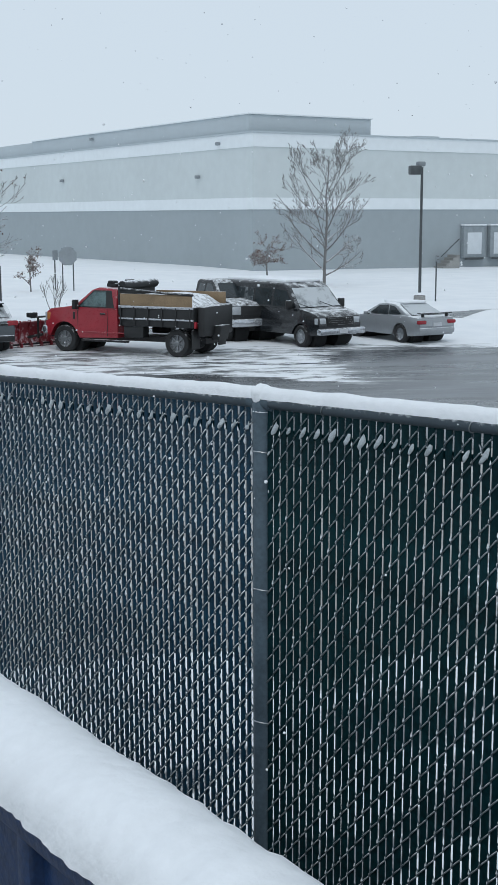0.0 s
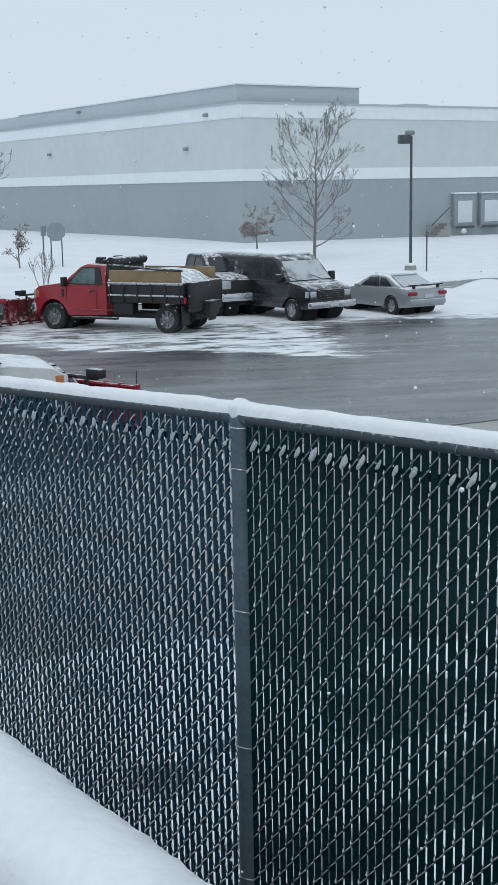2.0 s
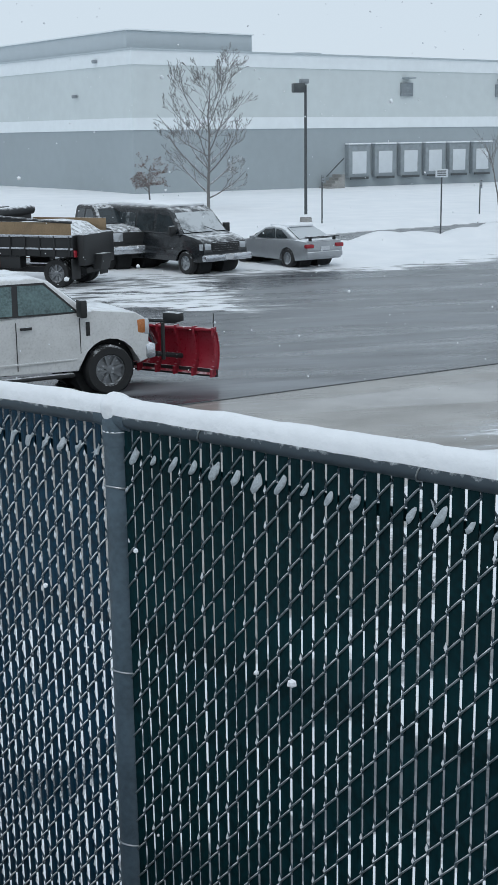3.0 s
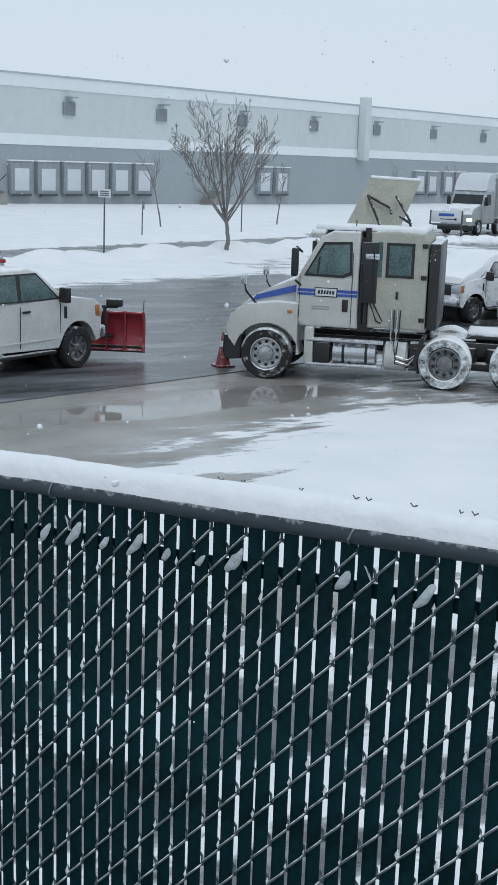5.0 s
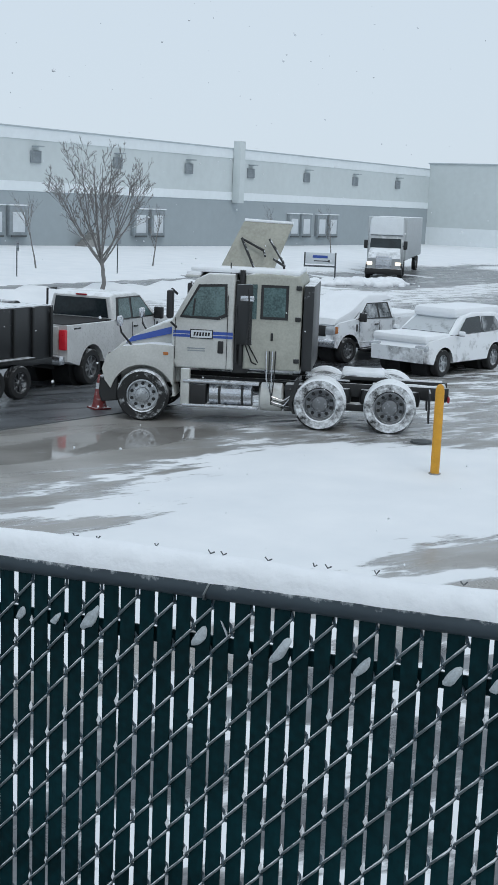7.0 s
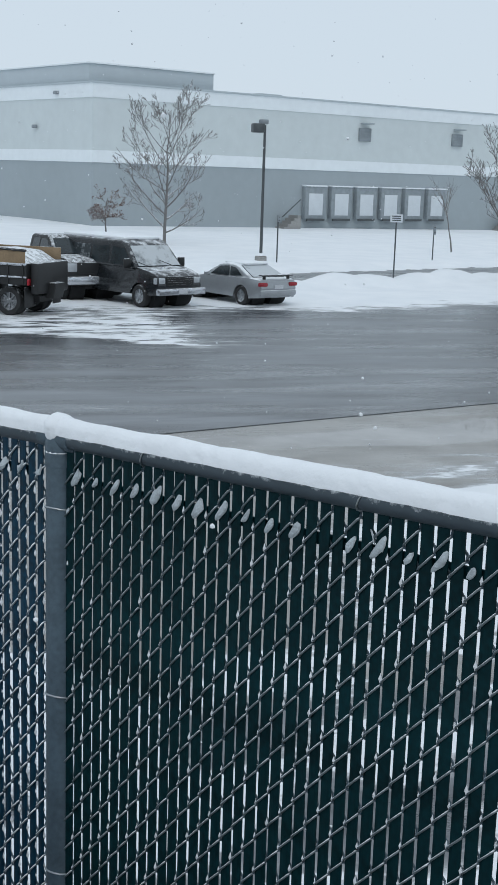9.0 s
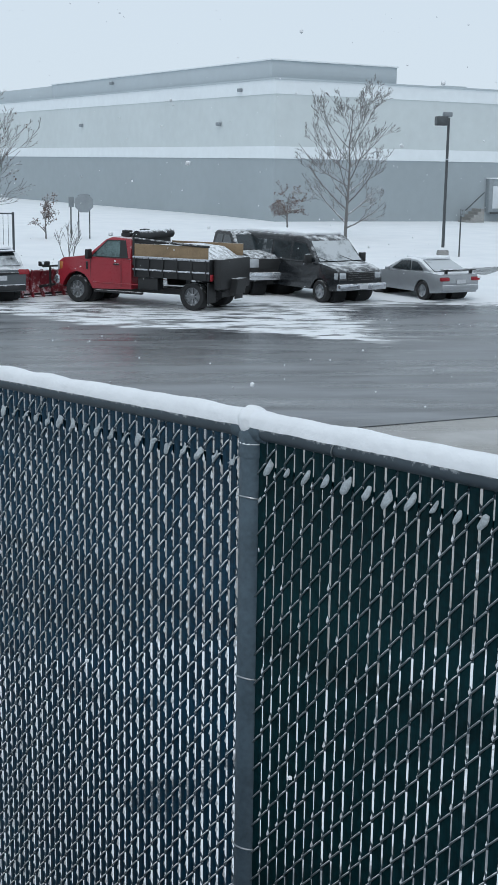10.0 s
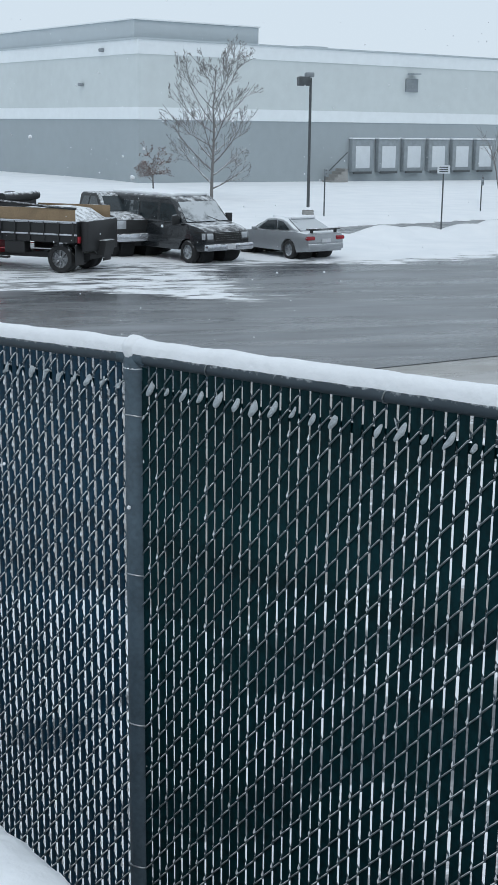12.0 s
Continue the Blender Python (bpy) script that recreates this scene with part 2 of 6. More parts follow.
def ground_fields(x, y):
    """Snow cover, concrete, wetness and height at places x, y."""
    n = x * N[0] + y * N[1]
    u = x * U[0] + y * U[1]
    wob = np.sin(x * 0.9 + 1.3) * 0.4 + np.sin(y * 1.3 + x * 0.35) * 0.35
    # open asphalt, with driven slush towards the parked row
    snow = np.full(x.shape, 0.16)
    tri = step(-0.6, 0.8, (y - (37.2 - 0.63 * (x + 4))) + wob) * step(41.0, 38.0, y) * step(9.5, 6.5, x)
    snow = np.maximum(snow, 0.16 + 0.38 * tri)
    edge = y - 40.3 - 0.33 * np.maximum(0, x - 13.2) + 0.4 * wob
    snow = np.maximum(snow, 0.16 + 0.40 * step(-2.2, -0.6, edge) + 0.44 * step(-0.6, 1.6, edge))
    snow = np.where((x > 24) & (n < 34), np.maximum(0.16, 0.42 * step(20, 29, n) + 0.16), snow)
    # street between the lot and the warehouse
    street = step(38.6, 39.2, n) * step(43.4, 42.8, n)
    snow = np.where(street > 0.5, 0.34, snow)
    snow = np.where((n > 31) & (n < 38.6) & (u > 62), 0.36, snow)
    # concrete apron on the near side
    line = y - (19.06 + 0.319 * x)
    concrete = step(0.06, -0.06, line) * step(0.0, 0.3, 60 - x) * step(9.2, 9.8, y)
    top = np.where(x < 12.9, 17.2 + (x - 8.0) * 0.53, 19.8 - (x - 12.9) * 0.5)
    lay = step(-2.0, 3.4, top - y + 0.5 * wob) * step(2.0, 7.0, x)
    bare = np.exp(-(((x - 11.3) / 2.0) ** 2) - ((y - 11.6) / 0.9) ** 2) + 0.8 * np.exp(-(((x - 7.0) / 1.6) ** 2) - ((y - 15.0) / 0.45) ** 2)
    near_snow = 0.14 + 0.80 * lay - 0.75 * bare
    blot = np.sin(x * 3.1 + 1.1 * y) + np.sin(y * 3.6 - 1.4 * x + 1.0) + 0.8 * np.sin(5.1 * x + 4.3 * y)
    foot = step(11.4, 10.2, y)
    near_snow = near_snow * (1 - foot) + (0.44 + 0.28 * blot + 0.45 * step(2.5, 0.5, x)) * foot
    snow = np.where(line < 0, np.clip(near_snow, 0.1, 1), snow)
    snow = np.where((line < 0) & (x > 13) & (y > top), 0.45, snow)
    wet = np.exp(-(((x - 11.2) / 2.2) ** 2) - ((y - 20.5) / 0.9) ** 2) + np.exp(-(((x - 7.6) / 2.2) ** 2) - ((y - 19.6) / 0.7) ** 2)
    wet = np.clip(wet + 0.32 * (line > 0) * step(36, 30, y), 0, 1)
    # heights: the thin cover, the ploughed bank, the rise to the warehouse
    z = 0.03 * step(0.5, 0.9, snow)
    bank = step(36.2, 37.4, n) * step(38.9, 38.3, n) * step(12, 15, x) * step(62, 58, u)
    z = z + bank * (0.28 + 0.12 * np.sin(u * 1.1) + 0.08 * np.sin(u * 2.7 + 1))
    z = z + 0.72 * step(43, 80, n) * step(115, 20, u) + 0.18 * step(43.2, 44.5, n)
    return snow, concrete, wet, z


def build_ground():
    def spread(stops):
        out = []
        for a, b, d in stops:
            out.extend(np.arange(a, b, d))
        return np.array(out + [stops[-1][1]])

    xs = spread([(-900, -100, 100), (-100, -20, 8), (-20, 4, 0.6), (4, 26, 0.22), (26, 60, 0.8), (60, 140, 5), (140, 900, 95)])
    ys = spread([(-900, -100, 100), (-100, -12, 8), (-12, 2, 1.0), (2, 9, 0.25), (9, 24, 0.2), (24, 64, 0.5), (64, 140, 4), (140, 1000, 86)])
    gx, gy = np.meshgrid(xs, ys)
    snow, concrete, wet, z = ground_fields(gx, gy)
    w, h = len(xs), len(ys)
    idx = np.arange(w * h).reshape(h, w)
    quads = np.stack([idx[:-1, :-1], idx[:-1, 1:], idx[1:, 1:], idx[1:, :-1]], -1).reshape(-1, 4)
    me = bpy.data.meshes.new("ground")
    me.from_pydata(np.stack([gx, gy, z], -1).reshape(-1, 3).tolist(), [], quads.tolist())
    for name, values in (("snow", snow), ("concrete", concrete), ("wet", wet)):
        me.attributes.new(name, "FLOAT", "POINT").data.foreach_set("value", values.ravel().astype(np.float32))
    me.materials.append(GROUND)
    me.shade_smooth()
    tagged(new("ground", me), "wet asphalt lot and concrete apron under patchy snow", "ground", kind="structure")


build_ground()

joint = part("joint_strip", box((8.0, 19.06 + 0.319 * 8.0, 0.004), (52.0, 0.05, 0.012), 0, 17.7), STEEL, None, "", False)
tagged(joint, "dark sealed joint between asphalt and concrete", "joint", kind="structure")

# ---- warehouse behind the street ----
FRONT = pose(27.65, 89.25, 0, 0, 0, 24.036)  # x along the front, y into the building


def build_warehouse():
    house = tagged(empty("warehouse", FRONT), "long pale grey warehouse with white bands and loading docks", "warehouse")
    x0, x1, deep = -17.65, 150.0, 120.0
    mid, wide = (x0 + x1) / 2, x1 - x0

    def band(name, z0, z1, mat, proud=0.0, label=""):
        part(name, box((mid, deep / 2 - proud, (z0 + z1) / 2), (wide + 2 * proud, deep, z1 - z0)), mat, house, label, False)

    band("lower_wall", -0.5, 4.66, GREY_DARK, 0.0, "dark grey lower wall")
    band("wall_band", 4.66, 5.42, GREY_PALE, 0.06, "whitish wall band")
    band("upper_wall", 5.42, 8.64, GREY_MID, 0.0, "pale grey upper wall")
    band("roof_band", 8.64, 9.5, GREY_PALE, 0.06, "whitish band under the roof edge")
    band("roof_edge", 9.5, 9.62, GREY_TOP, 0.12)
    part("roof_block", box((x0 + 4.9, 18.5, 10.16), (9.8, 36.0, 1.08), 0.02), GREY_TOP, house, "grey raised roof block")
    part("rear_roof_block", box((x0 + 4.9, 78.25, 10.12), (9.8, 83.5, 1.0), 0.02), GREY_TOP, house)
    part("block_cap", box((x0 + 4.9, 18.5, 10.74), (9.96, 36.2, 0.08)), GREY_PALE, house)
    def dock(s):
        frame_ob = part("dock_seal", box((s + 1.0, -0.2, 2.36), (2.03, 0.4, 2.3), 0.04), SEAL, house, "dark padded dock seal")
        part("dock_door", box((s + 1.0, -0.405, 2.25), (1.34, 0.03, 1.55), 0.01), DOOR, frame_ob, "white dock door")
        part("snow_line", box((s + 1.0, -0.24, 3.56), (2.1, 0.5, 0.1), 0.03), SNOW, frame_ob)
        part("bumper", box((s + 1.0, -0.42, 1.16), (1.7, 0.12, 0.16), 0.02), STEEL, frame_ob)

    for s in [k * 2.54 for k in range(6)] + [28.3, 30.84, 54.7, 57.24, 60.6, 63.14, 76.0, 78.5]:
        dock(s)
    for s in (5.84, 15.9, 26.2, 36.7, 47.3, 58.3, 69.2, 80.0):
        vent = part("wall_vent", box((s, -0.1, 7.35), (1.15, 0.2, 0.95), 0.03), VENT, house, "grey louvred wall vent")
        for k in range(4):
            part("louvre", box((s, -0.215, 7.05 + 0.2 * k), (1.0, 0.03, 0.1)), SEAL, vent)
        part("vent_hood", box((s, -0.35, 8.15), (0.75, 0.7, 0.1), 0.02), GREY_DARK, vent)
    part("flue", box((44.5, -0.5, 7.35), (0.85, 0.85, 5.9), 0.05), GREY_MID, house, "pale square wall flue")
    for s, y in ((1.0, 6.0), (53.0, 7.0), (49.0, 9.0)):
        part("roof_unit", box((s, y, 9.85), (2.2, 2.0, 0.5), 0.1), GREY_TOP, house)
    for y, z in ((4.2, 9.0), (7.0, 6.9), (30.0, 7.2), (24.0, 10.3)):
        part("wall_lamp", box((x0 - 0.16, y, z), (0.25, 0.4, 0.22), 0.05), VENT, house)
    # outer steps beside the docks
    for s in (-2.9, 20.6):
        stair = new("dock_stair")
        stair.parent = house
        for k in range(6):
            part("tread", box((s + 0.3 * k, -0.9, 0.25 + 0.1 * k), (0.3, 1.0, 0.5 + 0.2 * k)), CONC, stair, "", False)
        part("stair_rail", tube([(s, -1.35, 1.4), (s + 1.6, -1.35, 2.6)], 0.04, 6), STEEL, stair)
    far = tagged(empty("far_building", FRONT), "pale flat-roofed building beyond the warehouse", "building")
    part("wall", box((114.0, -12.0, 5.0), (50.0, 24.0, 10.4), 0.03), GREY_MID, far, "", False)
    part("roof", box((114.0, -12.0, 10.28), (50.3, 24.3, 0.16)), GREY_TOP, far, "", False)
    part("wall_base", box((114.0, -12.02, 1.2), (50.1, 24.1, 2.4)), GREY_PALE, far, "", False)


build_warehouse()

# ---- raised terrace on which the viewer stands, with its retaining wall under the fence ----
POST = Vector((0.31, 2.74, 0))
LEFT_TURN, RIGHT_TURN = 122.5, -59.3  # degrees of the two fence runs
BASE, TOP = 1.86, 3.688


def run_dir(turn):
    return Vector((math.cos(radians(turn)), math.sin(radians(turn)), 0))


def build_terrace():
    a, b = POST + run_dir(LEFT_TURN) * 9, POST + run_dir(RIGHT_TURN) * 9
    inner = Vector((-0.7, -0.72, 0))
    bm = bmesh.new()
    outline = [a, POST, b, b + inner * 14, a + inner * 14]
    low = [bm.verts.new((p.x, p.y, -0.2)) for p in outline]
    high = [bm.verts.new((p.x, p.y, BASE - 0.04)) for p in outline]
    bm.faces.new(high)
    for k in range(5):
        bm.faces.new((low[k], low[(k + 1) % 5], high[(k + 1) % 5], high[k]))
    ob = part("terrace", bm, CONC, None, "", False)
    tagged(ob, "raised concrete terrace behind the fence", "terrace", kind="structure")


build_terrace()


# ---- chain-link fence with green slats ----
PITCH, RISE = 0.0311, 0.0355


def snow_ridge(length, radius, height, seed, sides=9):
    """A lump of snow lying along x on a round bar."""
    rng = random.Random(seed)
    bm, rings = bmesh.new(), []
    count = int(length / 0.022)
    for i in range(count + 1):
        x = length * i / count
        wave = 0.5 + 0.5 * noise.noise((x * 2.1, seed, 0)) + 0.35 * noise.noise((x * 9, seed, 3))
        h = height * (0.82 + 0.3 * wave)
        w = radius * (0.95 + 0.12 * noise.noise((x * 5, seed, 9)))
        ring = []
        for k in range(sides):
            q = math.pi * k / (sides - 1)
            ring.append(bm.verts.new((x, -math.cos(q) * w + rng.uniform(-1, 1) * 0.03 * w, math.sin(q) ** 0.8 * h + rng.uniform(-1, 1) * 0.022 * h - 0.004)))
        rings.append(ring)
    for r, s in zip(rings, rings[1:]):
        for k in range(sides - 1):
            bm.faces.new((r[k], r[k + 1], s[k + 1], s[k]))
        bm.faces.new((r[-1], r[0], s[0], s[-1]))
    bm.faces.new(rings[0])
    bm.faces.new(rings[-1][::-1])
    return bm


def tube_arrays(verts, faces, pts, r, sides):
    """Append a tube to plain lists of vertices and faces."""
    base = len(verts)
    for i, p in enumerate(pts):
        d = np.subtract(pts[min(i + 1, len(pts) - 1)], pts[max(i - 1, 0)])
        d = d / np.linalg.norm(d)
        a = np.cross(d, (0, 1, 0))
        a = a / np.linalg.norm(a)
        b = np.cross(d, a)
        for k in range(sides):
            q = 2 * math.pi * k / sides
            verts.append(tuple(np.add(p, (a * math.cos(q) + b * math.sin(q)) * r)))
    for i in range(len(pts) - 1):
        for k in range(sides):
            k2 = (k + 1) % sides
            faces.append((base + i * sides + k, base + i * sides + k2, base + (i + 1) * sides + k2, base + (i + 1) * sides + k))


def build_fence_run(turn, length, face, label, seed, slope=0.0):
    """One run of the fence from the middle post; face: +1 or -1, the side of the run that looks to the terrace; slope: its rise along the run."""
    lift = length * slope
    fence = tagged(empty("chain_link_fence", Matrix.Translation(POST) @ pose(0, 0, 0, 0, 0, turn)), label, "fence", "fence runs along the terrace")
    high = TOP - 0.028
    part("top_rail", tube([(0.0, 0, TOP), (length, 0, TOP + lift)], 0.0225, 18), RAIL, fence, "dark coated steel top rail")
    part("bottom_rail", tube([(0.03, 0, BASE + 0.06), (length, 0, BASE + 0.06 + lift)], 0.018, 8), PIPE, fence)
    strip = part("tension_strip", box((length / 2, 0, 0), (length - 0.1, 0.004, 0.022)), SLAT, fence, "dark green locking strip")
    strip.matrix_basis = pose(0.02, -0.008 * face, high - 0.062, 0, -math.degrees(math.atan(slope)), 0)
    # slats, one by one on shared meshes
    count = int((length - 0.03) / PITCH)
    slat_meshes = []
    for k in range(3):
        bm = bmesh.new()
        w, h = 0.0100 if turn > 0 else 0.0118, (TOP - 0.014 - BASE - 0.05) - 0.0015 * k
        prof = [(-w, 0.0), (-w * 0.4, -0.0014 * face), (w * 0.4, -0.0014 * face), (w, 0.0), (w, 0.0026 * face), (w * 0.4, 0.0042 * face), (-w * 0.4, 0.0042 * face), (-w, 0.0026 * face)]
        lo = [bm.verts.new((x, y, BASE + 0.05)) for x, y in prof]
        hi = [bm.verts.new((x, y, BASE + 0.05 + h)) for x, y in prof]
        for j in range(8):
            bm.faces.new((lo[j], lo[(j + 1) % 8], hi[(j + 1) % 8], hi[j]))
        bm.faces.new(hi)
        bm.faces.new(lo[::-1])
        bmesh.ops.recalc_face_normals(bm, faces=bm.faces)
        me = bpy.data.meshes.new("slat")
        bm.to_mesh(me)
        bm.free()
        # the left run takes the slat colour with sky sheen painted in
        me.materials.append(SLAT_SKY_SHEEN if turn > 0 else SLAT)
        slat_meshes.append(me)
    rng = random.Random(seed)
    for k in range(-1 if turn > 0 else 0, count):
        ob = new("slat", slat_meshes[rng.randrange(3)])
        ob.parent = fence
        x = 0.02 + PITCH * (k + 0.5) + rng.uniform(-0.0014, 0.0014)
        ob.matrix_basis = pose(x, 0, x * slope + rng.uniform(-0.002, 0.0), 0, 0, rng.uniform(-4, 4))
    # woven wire: rising lengths before the slats, falling ones behind them
    verts, faces, back_verts, back_faces = [], [], [], []
    y = 0.0065 * face
    for k in range(count):
        x = 0.02 + PITCH * k
        z = BASE + 0.02 + RISE * (k % 2 if turn > 0 else (k + 1) % 2)
        z0 = z
        while z0 < high - 0.02:
            s = 1 if face < 0 else -1
            up = [(x - 0.001, -y * 0.3, z0), (x + 0.004, y * 1.0, z0 + 0.006), (x + PITCH - 0.004, y * 1.0, z0 + RISE - 0.006), (x + PITCH + 0.001, -y * 0.3, z0 + RISE)]
            down = [(x - 0.001, y * 0.6, z0 + 2 * RISE), (x + 0.005, -y, z0 + 2 * RISE - 0.007), (x + PITCH - 0.005, -y, z0 + RISE + 0.007), (x + PITCH + 0.001, y * 0.6, z0 + RISE)]
            if s < 0:
                # seen from the terrace the front lengths rise to the viewer's right on both runs
                up = [(2 * x + PITCH - p[0], p[1], p[2]) for p in up]
                down = [(2 * x + PITCH - p[0], p[1], p[2]) for p in down]
            tube_arrays(verts, faces, up, 0.0024 if turn > 0 else 0.0023, 5)
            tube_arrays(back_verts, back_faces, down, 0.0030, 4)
            z0 += 2 * RISE
    me = bpy.data.meshes.new("wire_mesh")
    me.from_pydata([(x, y, z + x * slope) for x, y, z in verts], [], faces)
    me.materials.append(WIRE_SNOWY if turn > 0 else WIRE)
    me.shade_smooth()
    ob = tagged(new("wire_mesh", me), "galvanised diamond wire mesh", kind="stuff")
    ob.parent = fence
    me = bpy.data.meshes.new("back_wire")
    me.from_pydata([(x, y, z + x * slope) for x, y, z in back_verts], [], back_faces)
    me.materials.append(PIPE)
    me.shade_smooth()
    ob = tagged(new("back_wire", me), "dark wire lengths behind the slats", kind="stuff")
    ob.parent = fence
    # loose wire ties round the rail
    for k in range(int(length / 0.55)):
        x = 0.32 + 0.55 * k
        z = TOP + x * slope
        loop = [(x + 0.012 * math.sin(q), 0.0245 * math.cos(q), z + 0.0245 * math.sin(q)) for q in np.linspace(0.4, 5.2, 10)]
        loop.append((x + 0.03, 0.012 * face, z - 0.07))
        part("rail_tie", tube(loop, 0.0017, 5), TIE, fence)
    if slope > 0:
        # twisted wire ends that poke out of the snow behind the rail
        for x in (1.18, 1.22, 1.32, 1.41, 1.43, 1.50, 1.57, 1.59, 1.66, 1.78):
            z, a = TOP + x * slope + 0.043, rng.uniform(0.0025, 0.006)
            part("wire_end", tube([(x - a, 0.006, z + 0.004), (x, 0.004, z), (x + a * 0.8, 0.008, z + rng.uniform(0.001, 0.005))], 0.0012, 4), STEEL, fence)
    # snow on the rail, and in the top row of meshes
    ridge = part("rail_snow", snow_ridge(length, 0.0265, 0.037, seed), SNOW, None)
    ridge.matrix_basis = fence.matrix_basis @ pose(0, 0, TOP + 0.012, 0, -math.degrees(math.atan(slope)), 0)
    tagged(ridge, "soft ridge of snow lying on the fence rail", "snow", kind="stuff")
    bm = bmesh.new()
    for k in range(count):
        for row, chance in ((1, 0.9), (2, 0.02), (5, 0.012), (9, 0.012)):
            if rng.random() > chance or (k % 2 and row == 1):
                continue
            s = rng.uniform(0.75, 1.3) if row == 1 else rng.uniform(0.3, 0.5)
            c = Vector((0.02 + PITCH * (k + 0.5), 0.009 * face, high - 0.055 - 2 * RISE * (row - 1) + rng.uniform(-0.004, 0.004)))
            m = Matrix.Translation(c) @ pose(0, 0, 0, 0, 44 * face, 0) @ Matrix.Diagonal((0.0185 * s, 0.0036 * s, rng.uniform(0.0055, 0.0085) * s, 1))
            made = bmesh.ops.create_icosphere(bm, subdivisions=2, radius=1, matrix=m)["verts"]
            for v in made:
                v.co += Vector((0.6, 0, 1)) * 0.010 * noise.noise(v.co * 75)
                if v.co.z > c.z:
                    v.co.z += 0.35 * (v.co.z - c.z)
    knots = bmesh.new()
    for k in range(count):
        z = BASE + 0.02 + RISE * (k % 2 if turn > 0 else (k + 1) % 2)
        while z < high - 0.06:
            if rng.random() < (0.9 if turn > 0 else 0.6):
                s = rng.uniform(0.7, 1.6) * (1.15 if turn > 0 else 1)
                c = Vector((0.02 + PITCH * k, 0.005 * face, z + 0.006 * s))
                ring = [knots.verts.new(c + Vector(p) * s) for p in ((0.0026, 0, 0), (0, 0.0026, 0), (-0.0026, 0, 0), (0, -0.0026, 0))]
                tip, toe = knots.verts.new(c + Vector((0.001, 0, 0.008 * s))), knots.verts.new(c - Vector((0, 0, 0.005 * s)))
                for j in range(4):
                    knots.faces.new((ring[j], ring[(j + 1) % 4], tip))
                    knots.faces.new((ring[(j + 1) % 4], ring[j], toe))
            z += 2 * RISE
    for v in list(bm.verts) + list(knots.verts):
        v.co.z += v.co.x * slope
    dots = part("knot_snow", knots, SNOW, None)
    dots.matrix_basis = fence.matrix_basis
    tagged(dots, "tiny beads of snow on the wire crossings", "snow", kind="stuff")
    # clumps use the snow colour that is greyed for shade
    clumps = part("mesh_snow", bm, SNOW_SHADED, None)
    clumps.matrix_basis = fence.matrix_basis
    tagged(clumps, "small clumps of snow caught in the wire mesh", "snow", kind="stuff")
    return fence


def build_post(at, label):
    post = tagged(empty("fence_post", Matrix.Translation(at)), label, "fence post", "posts of the slatted fence")
    part("pole", tube([(0, 0, BASE - 0.03), (0, 0, TOP - 0.02)], 0.0305, 18), PIPE, post)
    part("cap", tube([(0, 0, TOP - 0.06), (0, 0, TOP - 0.012), (0, 0, TOP + 0.02), (0, 0, TOP + 0.034)], [0.033, 0.033, 0.026, 0.01], 18), PIPE, post)
    part("snow_neck", tube([(0, 0, TOP - 0.03), (0, 0, TOP - 0.01), (0, 0, TOP + 0.025)], [0.0335, 0.029, 0.03], 16), SNOW, post, "snow packed round the post cap")
    part("rail_collar", tube([(run_dir(LEFT_TURN) * 0.05 + Vector((0, 0, TOP))), (run_dir(RIGHT_TURN) * 0.05 + Vector((0, 0, TOP)))], 0.026, 14), PIPE, post)
    for k, z in enumerate((3.536, 3.108, 2.68, 2.25)):
        loop = [(0.032 * math.cos(q), 0.032 * math.sin(q), z + 0.003 * math.sin(q * 2)) for q in np.linspace(0, 2 * math.pi, 16)]
        part("tie_wire", tube(loop + [tuple(run_dir(RIGHT_TURN) * 0.052 + Vector((0, 0, z + 0.006)))], 0.0022, 6), TIE, post, "twisted tie wire")
    bm = bmesh.new()
    bmesh.ops.create_icosphere(bm, subdivisions=3, radius=1, matrix=Matrix.Translation((0, 0, TOP + 0.022)) @ Matrix.Diagonal((0.036, 0.034, 0.031, 1)))
    for v in bm.verts:
        v.co += Vector((0.6, 0.6, 1)) * 0.008 * noise.noise(v.co * 42)
    cap = part("post_snow", bm, SNOW, None)
    cap.matrix_basis = post.matrix_basis
    tagged(cap, "small mound of snow on the post cap", "snow", kind="stuff")
    return post


build_fence_run(LEFT_TURN, 3.6, 1, "tall chain-link fence with dark green slats and snowy rail", 3, -0.045)
build_fence_run(RIGHT_TURN, 3.3, -1, "tall chain-link fence with dark green slats and snowy rail", 8, 0.0425)
POLE = POST + Vector((0.016, -0.022, 0))
build_post(POLE, "grey coated steel fence post with wire ties")
bm = bmesh.new()
rng = random.Random(5)
for k in range(26):
    c = POLE + run_dir(RIGHT_TURN) * 0.036 + Vector((rng.uniform(-0.004, 0.004), rng.uniform(-0.004, 0.004), 3.55 - 0.066 * k))
    bmesh.ops.create_icosphere(bm, subdivisions=1, radius=rng.uniform(0.002, 0.006), matrix=Matrix.Translation(c) @ Matrix.Diagonal((0.9, 0.9, 1.5, 1)))
tagged(part("post_side_snow", bm, SNOW), "little snow lumps along the post", "snow", kind="stuff")


